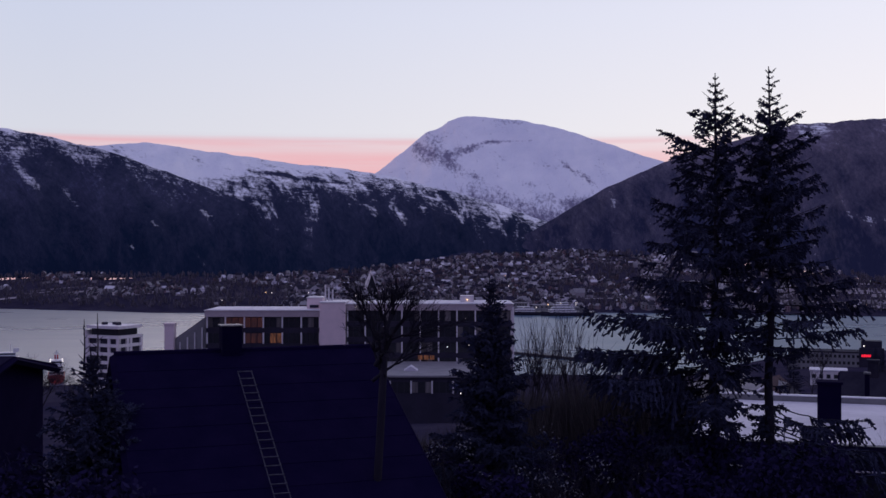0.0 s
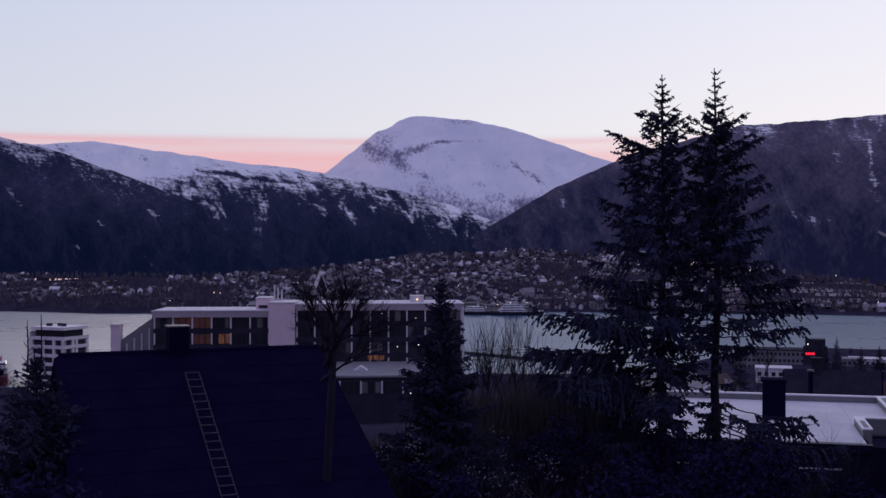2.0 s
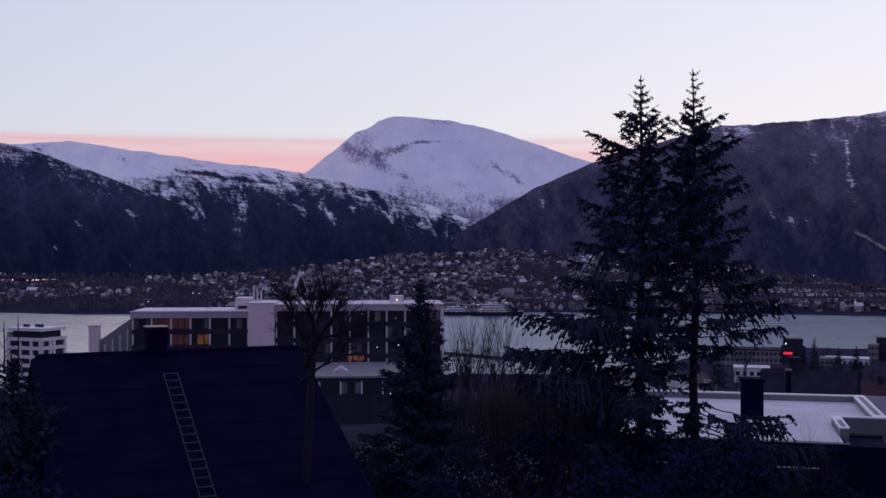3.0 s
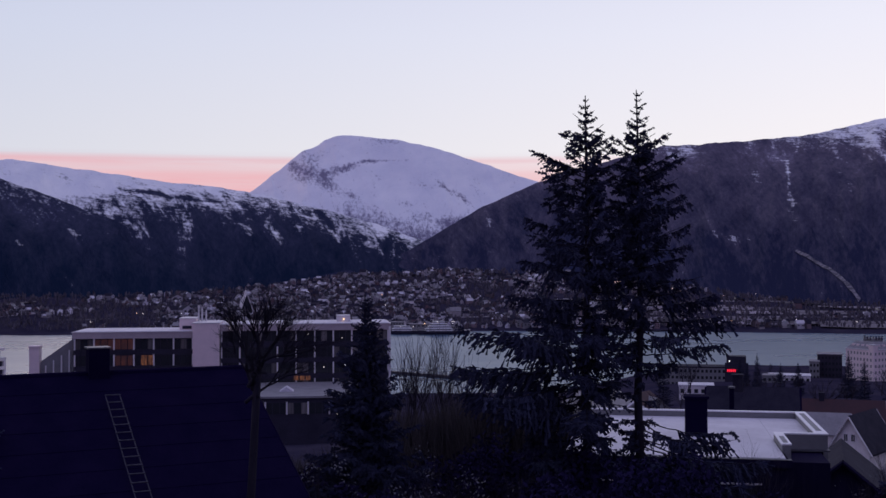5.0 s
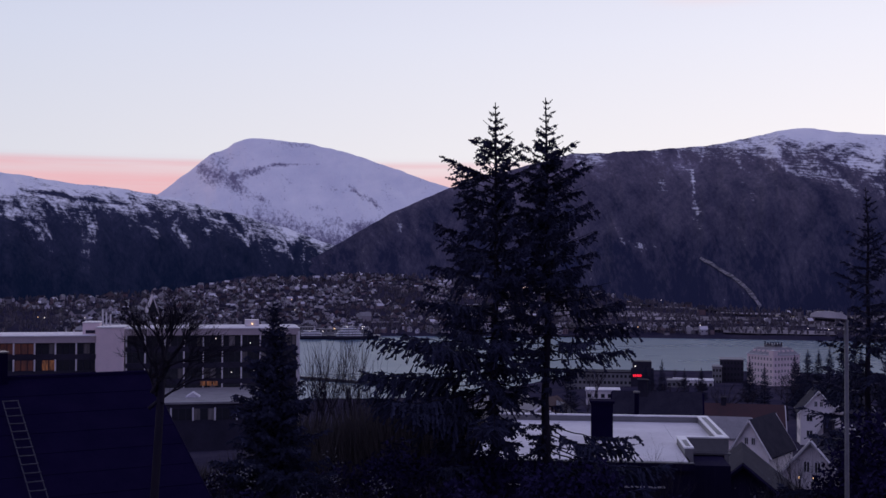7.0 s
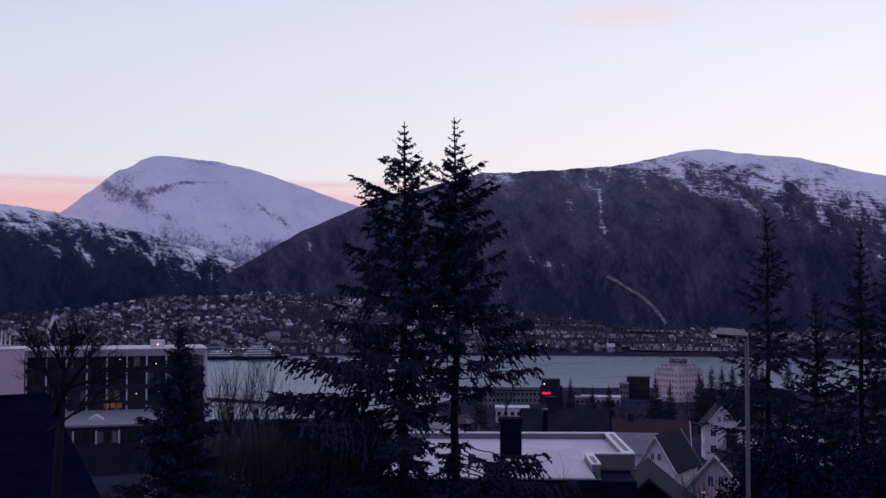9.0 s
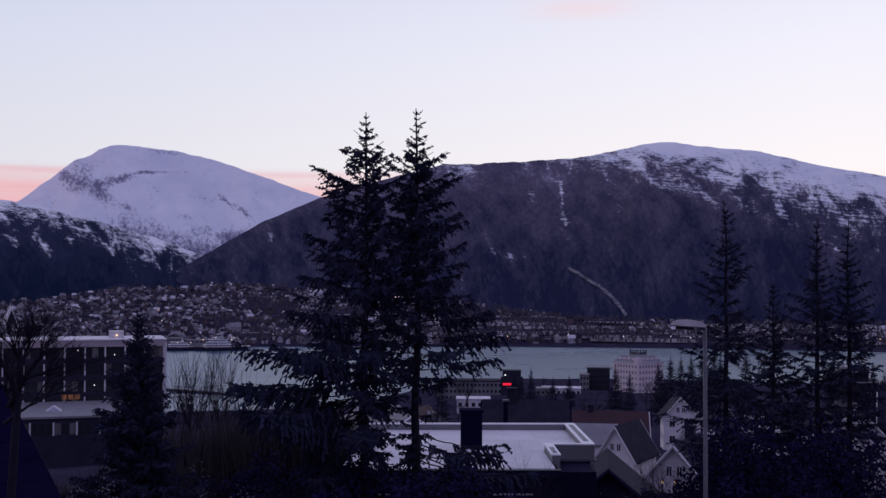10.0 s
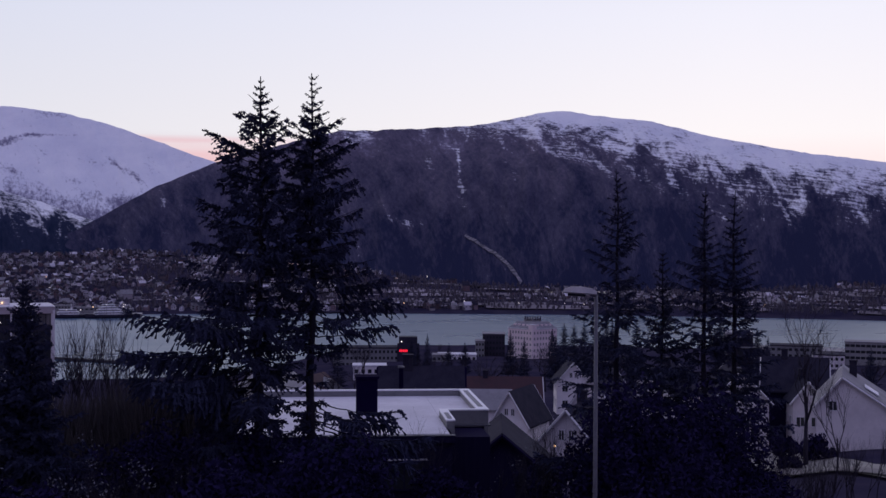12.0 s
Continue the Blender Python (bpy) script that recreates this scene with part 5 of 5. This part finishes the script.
for n in range(260):
    az, d = rng.uniform(14, 47), rng.uniform(230, 540)
    x, y = polar(az, d)
    z = ground_z(x, y)
    if z + 8 > EYE + d * math.tan(radians(-5.9)) or 18 < az < 20 and d > 360:
        continue
    town_house(x, y, z, rng.uniform(0, 180), rng.choice((0, 1, 2, 5, 5, 6)), rng.uniform(0.75, 1.0), "lower town houses")


# ---------------------------------------------------------------- town on the far shore
rng = random.Random(12)
placed = 0
far = [Shape() for _ in range(3)]
fields = Shape()
for n in range(210):
    az = rng.uniform(17, 47) if n < 170 else rng.uniform(-24, 17)
    r = far_shore(az) + rng.uniform(15, 200)
    w, l = rng.uniform(20, 70), rng.uniform(3, 14)
    pts = []
    for a, b in ((-0.5, 0), (0, -0.1), (0.5, 0), (0.5, 1), (0, 1.1), (-0.5, 1)):
        x, y = polar(az + math.degrees(a * w / r), r + b * l)
        pts.append((x, y, ground_z(x, y) + 0.5))
    fields.add(pts, [(0, 1, 2, 3, 4, 5)])
thing("far_fields", Matrix(), "pale frosted fields and yards on the far shore", "fields", kind="stuff", shape=fields, material=surface("frosted_fields", (0.20, 0.175, 0.195), (0.36, 0.325, 0.36), 0.95, 0.02, per_island=0.6, gloss=0.1))
wood = Shape()


def garden_tree(x, y, z, h, rng):
    """A leafless crown: a handful of upright twig fans round a stem."""
    w = h * rng.uniform(0.16, 0.30)
    for k in range(9):
        a, q = rng.uniform(0, math.tau), rng.uniform(0.1, 1.0)
        bx, by = x + math.cos(a) * w * q * 0.4, y + math.sin(a) * w * q * 0.4
        tx, ty, tz = x + math.cos(a) * w * q, y + math.sin(a) * w * q, z + h * (1.02 - 0.45 * q * q) * rng.uniform(0.8, 1.05)
        r = h * rng.uniform(0.05, 0.11)
        b = rng.uniform(0, math.tau)
        wood.add([(bx, by, z + h * rng.uniform(0.0, 0.25)), (tx - r * math.cos(b), ty - r * math.sin(b), (z + tz) / 2), (tx, ty, tz), (tx + r * math.cos(b), ty + r * math.sin(b), (z + tz) / 2 + 0.1 * h)], [(0, 1, 2), (0, 2, 3)])


for n in range(15500):
    az = rng.uniform(-24, 48)
    r = far_shore(az) + 12 + 560 * rng.random() ** 1.15
    x, y = polar(az, r)
    z = ground_z(x, y)
    if z > EYE + r * math.tan(radians(town_top(az))):
        continue
    dense = noise.noise(Vector((x * 0.012, y * 0.012, 3))) + 0.4 * noise.noise(Vector((x * 0.05, y * 0.05, 8))) + (0.16 if -8 < az < 16 else -0.22)
    if dense < 0 or rng.random() < 0.30 or (az > 17 and rng.random() < 0.55):
        garden_tree(x, y, z, rng.uniform(3.5, 8.5), rng)
        continue
    turn = rng.gauss(-az, 30) + rng.choice((0, 0, 90))
    size = rng.uniform(0.36, 0.66)
    if placed < 170 and z < 24 and rng.random() < 0.5:
        town_house(x, y, z, turn, rng.choice((0, 1, 3, 3, 4, 2)), size, "far shore houses")
        placed += 1
        continue
    s = rng.choice(far)
    m = pose(x, y, z, 0, 0, turn) @ Matrix.Diagonal((size * rng.uniform(0.8, 1.2), size * rng.uniform(0.8, 1.4), size * rng.uniform(0.85, 1.35), 1))
    if rng.random() < 0.03:
        m = m @ Matrix.Diagonal((2.4, 1.6, 1.5, 1))
    v = [m @ Vector(p) for p in ((-4, -5, -3), (4, -5, -3), (4, 5, -3), (-4, 5, -3), (-4, -5, 5), (4, -5, 5), (4, 5, 5), (-4, 5, 5), (0, -5, 8.6), (0, 5, 8.6),
                                 (-4.4, -5.4, 4.7), (4.4, -5.4, 4.7), (4.4, 5.4, 4.7), (-4.4, 5.4, 4.7), (0, -5.4, 8.8), (0, 5.4, 8.8))]
    s.add(v[:10], [(0, 1, 5, 8, 4), (1, 2, 6, 5), (2, 3, 7, 9, 6), (3, 0, 4, 7)], 0)
    s.add(v[10:], [(1, 2, 5, 4), (3, 0, 4, 5)], rng.choice((1, 1, 1, 1, 1, 1, 2, 2, 3)))
    for wx in (-2.0, 2.0):
        for wz in (0.2, 2.8):
            q = [m @ Vector((wx + a, -5.06, wz + b)) for a, b in ((-0.8, 0), (0.8, 0), (0.8, 1.5), (-0.8, 1.5))]
            s.add(q, [(0, 1, 2, 3)], 4)
        q = [m @ Vector((4.06, wx * 1.3 + a, 1.6 + b)) for a, b in ((-0.8, 0), (0.8, 0), (0.8, 1.6), (-0.8, 1.6))]
        s.add(q, [(0, 1, 2, 3)], 4)
FAR_WHITE = surface("far_house_paint", (0.72, 0.69, 0.74), (0.30, 0.28, 0.33), 0.85, 0.02, per_island=0.8)
FAR_OCHRE = surface("far_house_paint_ochre", (0.52, 0.48, 0.50), (0.24, 0.22, 0.25), 0.85, 0.02, per_island=0.7)
FAR_RED = surface("far_house_paint_red", (0.17, 0.09, 0.10), (0.20, 0.18, 0.21), 0.85, 0.02, per_island=0.6)
for s, mt in zip(far, (FAR_WHITE, FAR_OCHRE, FAR_RED)):
    thing("far_town", Matrix(), "crowded small houses of a town on the far shore", "town", kind="stuff", shape=s, material=[mt, ROOF_DARK, ROOF_GREY, ROOF_SNOW, GLASS])
thing("far_trees", Matrix(), "bare birches and garden trees between far houses", "trees", kind="stuff", shape=wood, material=surface("far_birch_scrub", (0.095, 0.085, 0.115), (0.18, 0.16, 0.19), 0.95, 0.05, per_island=0.6))


def cathedral():
    """White A-frame church of stepped triangular shells."""
    x, y = polar(-3.7, 1300)
    h = thing("church", pose(x, y, ground_z(x, y) - 3, 0, 0, 14), "white church of stepped triangular concrete shells", "church")
    for k in range(7):
        tall = 26 - abs(k - 1) * 2.1
        w = 9.0 - abs(k - 1) * 0.5
        yy = -14 + k * 4.6
        s = Shape()
        for q in (-1, 1):
            s.add([(q * w, yy, 0), (0, yy, tall), (0, yy + 4.3, tall), (q * w, yy + 4.3, 0), (q * (w - 0.8), yy, 0), (0, yy, tall - 2.2), (0, yy + 4.3, tall - 2.2), (q * (w - 0.8), yy + 4.3, 0)],
                  [(0, 1, 2, 3), (7, 6, 5, 4), (0, 4, 5, 1), (3, 2, 6, 7)])
        part("shell", s, WALL_WHITE, h)
    part("glazing", Shape().add([(-7.6, -13.5, 0), (7.6, -13.5, 0), (0, -13.5, 21), (-7.6, -13.3, 0), (7.6, -13.3, 0), (0, -13.3, 21)], [(0, 1, 2), (5, 4, 3), (0, 3, 4, 1), (1, 4, 5, 2), (2, 5, 3, 0)]), GLASS, h)
    return h


cathedral()


def ship(az, d, turn, length, beam, hull, label, tiers=3, lights=True):
    x, y = polar(az, d)
    h = thing("ship", pose(x, y, 0, 0, 0, turn), label, "ship", "ships")
    s = Shape()
    n = 12
    for k in range(n + 1):
        u = k / n
        w = beam / 2 * (1 - max(0, (u - 0.62) / 0.38) ** 2.2) * (0.86 + 0.14 * min(1, u * 5))
        yy = -length / 2 + length * u
        rise = 2.2 * max(0, u - 0.6)
        s.v += [(-w * 0.72, yy, -1), (-w, yy, 1.6), (-w, yy, 3.4 + rise), (w, yy, 3.4 + rise), (w, yy, 1.6), (w * 0.72, yy, -1)]
    for k in range(n):
        for j in range(5):
            a = k * 6 + j
            s.f.append((a, a + 6, a + 7, a + 1))
    s.f.append((0, 1, 2, 3, 4, 5))
    s.m = [0] * len(s.f)
    part("hull", s, hull, h)
    z = 3.4
    for t in range(tiers):
        b, l = beam * (0.42 - 0.05 * t), length * (0.26 - 0.05 * t)
        tier = part("deckhouse", Shape().box(-b, -l + length * 0.08, z + 0.004, b, l + length * 0.08, z + 2.4), WHITE_HULL, h)
        part("window_band", Shape().box(-b - 0.04, -l + length * 0.08 + 0.4, z + 1.2, b + 0.04, l + length * 0.08 + 0.05, z + 1.9), GLASS, tier)
        z += 2.4
    part("mast", Shape().cylinder(0, 0, z, z + 4.5, 0.22, 8).box(-1.8, -0.12, z + 2.6, 1.8, 0.12, z + 2.9), WHITE_HULL, h)
    part("funnel", Shape().box(-0.9, -length * 0.12, z, 0.9, -length * 0.04, z + 2.0), hull, h)
    if lights:
        for q in (-beam * 0.34, beam * 0.34):
            part("floodlight", Shape().box(q - 0.35, length * 0.12, z - 0.9, q + 0.35, length * 0.12 + 0.3, z - 0.3).box(q - 0.35, -length * 0.22, z - 0.9, q + 0.35, -length * 0.22 + 0.3, z - 0.3), WHITE_LIGHT, h)
    return h


ship(-18.85, 590, 199, 28, 8.0, RED_HULL, "red-hulled harbour ship with a white deckhouse and floodlights")
ship(-20.9, 640, 110, 34, 9, WHITE_HULL, "white harbour ship moored at the quay", lights=False)
ship(6.2, 1112, 97, 50, 12, PANEL_DARK, "dark-hulled ferry with a lit white deckhouse at the far quay", tiers=4)
ship(4.3, 1118, 88, 38, 10, PANEL_DARK, "dark-hulled boat at the far quay", tiers=2)


def slab(name, az0, d0, az1, d1, width, z0, z1, material, label, category):
    a, b = Vector(polar(az0, d0)), Vector(polar(az1, d1))
    side = Vector((-(b - a).y, (b - a).x)).normalized() * width / 2
    q = [a - side, b - side, b + side, a + side]
    s = Shape().add([(*p, z0) for p in q] + [(*p, z1) for p in q], [(3, 2, 1, 0), (4, 5, 6, 7), (0, 1, 5, 4), (1, 2, 6, 5), (2, 3, 7, 6), (3, 0, 4, 7)])
    return thing(name, Matrix(), label, category, kind="structure", shape=s, material=material)


slab("quay", 3.2, 1150, 7.6, 1146, 30, -3, 2.2, CONCRETE, "concrete quay on the far shore", "quay")
slab("pier", 2.5, 716, 8.5, 650, 3.0, -3, 1.4, ROCK, "low dark pier in the sound", "pier")
slab("quay", 36.0, 790, 48, 770, 26, -3, 2.4, CONCRETE, "concrete quay of the lower town", "quay")
for az, d, w, top in ((5.0, 1150, 22, 8), (3.9, 1152, 14, 10), (6.9, 1150, 10, 6)):
    block("quay_shed", az, d, w, 10, top, 1, -az, WALL_GREY, "grey shed on the far quay", 1, 5, group="quay sheds")

# lamps lit on the far shore and in the lower town: small globes on posts
rng = random.Random(41)
globe = Shape()
for k in range(6):
    globe.v += [(0.34 * math.cos(k * math.pi / 3), 0.34 * math.sin(k * math.pi / 3), 0)]
globe.v += [(0, 0, 0.32), (0, 0, -0.32)]
globe.f = [(k, (k + 1) % 6, 6) for k in range(6)] + [((k + 1) % 6, k, 7) for k in range(6)]
globe.m = [0] * 12
lights = [globe.mesh("globe", WHITE_LIGHT), globe.mesh("globe", WARM)]
stem = Shape().cylinder(0, 0, -7.0, -0.5, 0.12, 6).mesh("post", METAL)
spots = [(rng.uniform(-22, 44), None) for _ in range(12)] + [(5.9, 1140), (6.3, 1140), (6.7, 1140), (5.3, 1142), (19.6, 1185), (20.0, 1186), (20.5, 1185), (28.6, 1190), (-8.6, 1240), (-8.9, 1242), (-4.4, 1215)]
for k, (az, d) in enumerate(spots):
    d = d or far_shore(az) + 15 + 260 * rng.random() ** 2
    x, y = polar(az, d)
    lamp = thing("street_lamp", pose(x, y, max(2.2, ground_z(x, y)) + 6.8) @ Matrix.Scale(1.5, 4), "lit street lamp on the far shore", "lamp", "far street lamps")
    part("post", stem, None, lamp)
    part("globe", lights[k % 3 == 0], None, lamp)
for az, d in ((28.25, 84), (28.9, 82), (33.3, 120)):
    x, y = polar(az, d)
    lamp = thing("wall_lamp", pose(x, y, ground_z(x, y) + 3.4) @ Matrix.Scale(0.32, 4), "lit lamp on a post by the houses", "lamp", "near lamps")
    part("post", stem, None, lamp)
    part("globe", lights[1], None, lamp)


def street_lamp():
    x, y = polar(30.5, 31)
    g = ground_z(x, y) - 0.2
    top = height(-2.15, 31)
    h = thing("street_lamp", pose(x, y, g), "tall galvanised street lamp with a flat grey head, unlit", "lamp")
    part("pole", Shape().tube([(0, 0, 0), (0, 0, 3.0), (0, 0, top - g)], [0.070, 0.062, 0.050], 12), METAL, h, smooth=True)
    part("base_sleeve", Shape().cylinder(0, 0, -0.1, 1.2, 0.11, 12), METAL, h, smooth=True)
    arm = part("arm", Shape().tube([(0, 0, top - g - 0.05), (-0.06, 0.03, top - g + 0.02), (-0.22, 0.1, top - g + 0.05)], [0.05, 0.045, 0.04], 8), METAL, h, smooth=True)
    s = Shape()
    u = Vector((-0.90, 0.44, 0.06)).normalized()
    w = Vector((0.44, 0.90, 0)).normalized()
    o = Vector((0.02, 0, top - g + 0.02))
    prof = [(0.0, 0.07, 0.07), (0.12, 0.13, 0.14), (0.42, 0.17, 0.17), (0.70, 0.15, 0.15), (0.86, 0.09, 0.09), (0.91, 0.03, 0.03)]
    for a, b, c in prof:
        p = o + u * a
        s.v += [tuple(p - w * b), tuple(p - w * b * 0.6 + Vector((0, 0, c))), tuple(p + w * b * 0.6 + Vector((0, 0, c))), tuple(p + w * b), tuple(p + w * b * 0.7 - Vector((0, 0, 0.03))), tuple(p - w * b * 0.7 - Vector((0, 0, 0.03)))]
    for k in range(len(prof) - 1):
        for j in range(6):
            s.f.append((k * 6 + j, k * 6 + (j + 1) % 6, (k + 1) * 6 + (j + 1) % 6, (k + 1) * 6 + j))
    s.f += [(5, 4, 3, 2, 1, 0), tuple(30 + j for j in range(6))]
    s.m = [0] * len(s.f)
    part("lamp_head", s, LAMP_GREY, h, "flat grey lamp head")
    part("diffuser", Shape().tube([tuple(o + u * 0.3 - Vector((0, 0, 0.035))), tuple(o + u * 0.78 - Vector((0, 0, 0.035)))], [0.07, 0.07], 6), GLASS, h)
    return h


street_lamp()


# road beside the large white house, laid over the slope
def ribbon(name, points, width, lift, material, label, category):
    s = Shape()
    pts = [Vector(polar(a, d)) for a, d in points]
    fine = []
    for a, b in zip(pts, pts[1:]):
        fine += [a.lerp(b, k / 12) for k in range(12)]
    fine.append(pts[-1])
    for i, p in enumerate(fine):
        dr = (fine[min(i + 1, len(fine) - 1)] - fine[max(i - 1, 0)]).normalized()
        n = Vector((-dr.y, dr.x))
        for e in (-1, -0.5, 0, 0.5, 1):
            q = p + n * width / 2 * e
            s.v.append((q.x, q.y, ground_z(q.x, q.y) + lift))
    for i in range(len(fine) - 1):
        for k in range(4):
            s.f.append((i * 5 + k, i * 5 + k + 1, i * 5 + k + 6, i * 5 + k + 5))
    s.m = [0] * len(s.f)
    return thing(name, Matrix(), label, category, kind="structure", shape=s, material=material, smooth=True)


ribbon("road", [(52, 66), (45, 86), (41.5, 100), (39.6, 118), (38.6, 140)], 7.0, 0.22, ASPHALT, "frosted asphalt road curving between the houses", "road")
ribbon("pavement", [(52, 61.5), (44.6, 81), (40.6, 95), (38.4, 116)], 1.6, 0.34, PAVING, "narrow frosted pavement along the road", "pavement")
for k, (az, d, w) in enumerate(((39.6, 108, 5), (40.7, 116, 4.5))):
    bush_at(az, d, w, 2.4, 3.4, 500 + k, 2200, 0.14)
for k, (az, d, h, sp) in enumerate(((21.7, 420, 16, 3.2), (21.2, 430, 12, 3.0), (29.6, 330, 20, 3.6), (28.2, 300, 15, 3.4), (26.6, 330, 15, 3.2), (38.5, 420, 17, 3.2), (31.0, 340, 20, 3.8), (17.2, 300, 14, 3.2), (22.8, 330, 13, 3.2), (43.2, 330, 14, 3.2),
        (28.6, 360, 19, 4.4), (29.1, 380, 20, 4.4), (30.2, 370, 20, 4.6), (30.7, 390, 21, 4.4), (28.0, 410, 18, 4.4), (25.9, 430, 17, 4.2), (20.9, 440, 14, 4.0), (32.2, 360, 21, 4.4), (38.0, 380, 19, 4.2), (36.2, 370, 21, 4.4), (23.6, 450, 13, 4.0))):
    x, y = polar(az, d)
    g = ground_z(x, y) - 0.3
    spruce(pose(x, y, g, 0, 0, k * 40), h, sp, 0.8, 700 + k, "dark conifer among the town roofs", "town conifers", whorl=0.55, sparse=1.1)
rng = random.Random(8)
for k in range(36):
    az, d = rng.uniform(15, 47), rng.uniform(220, 640)
    bare_tree_at(az, d, rng.uniform(8, 13), 800 + k, "leafless tree among the town roofs", "town trees", levels=3, forks=4, spread=0.5)
snowy_track([(23.55, 0.178), (24.2, 0.135), (25.3, 0.075), (26.5, 0.005)], 4.5)
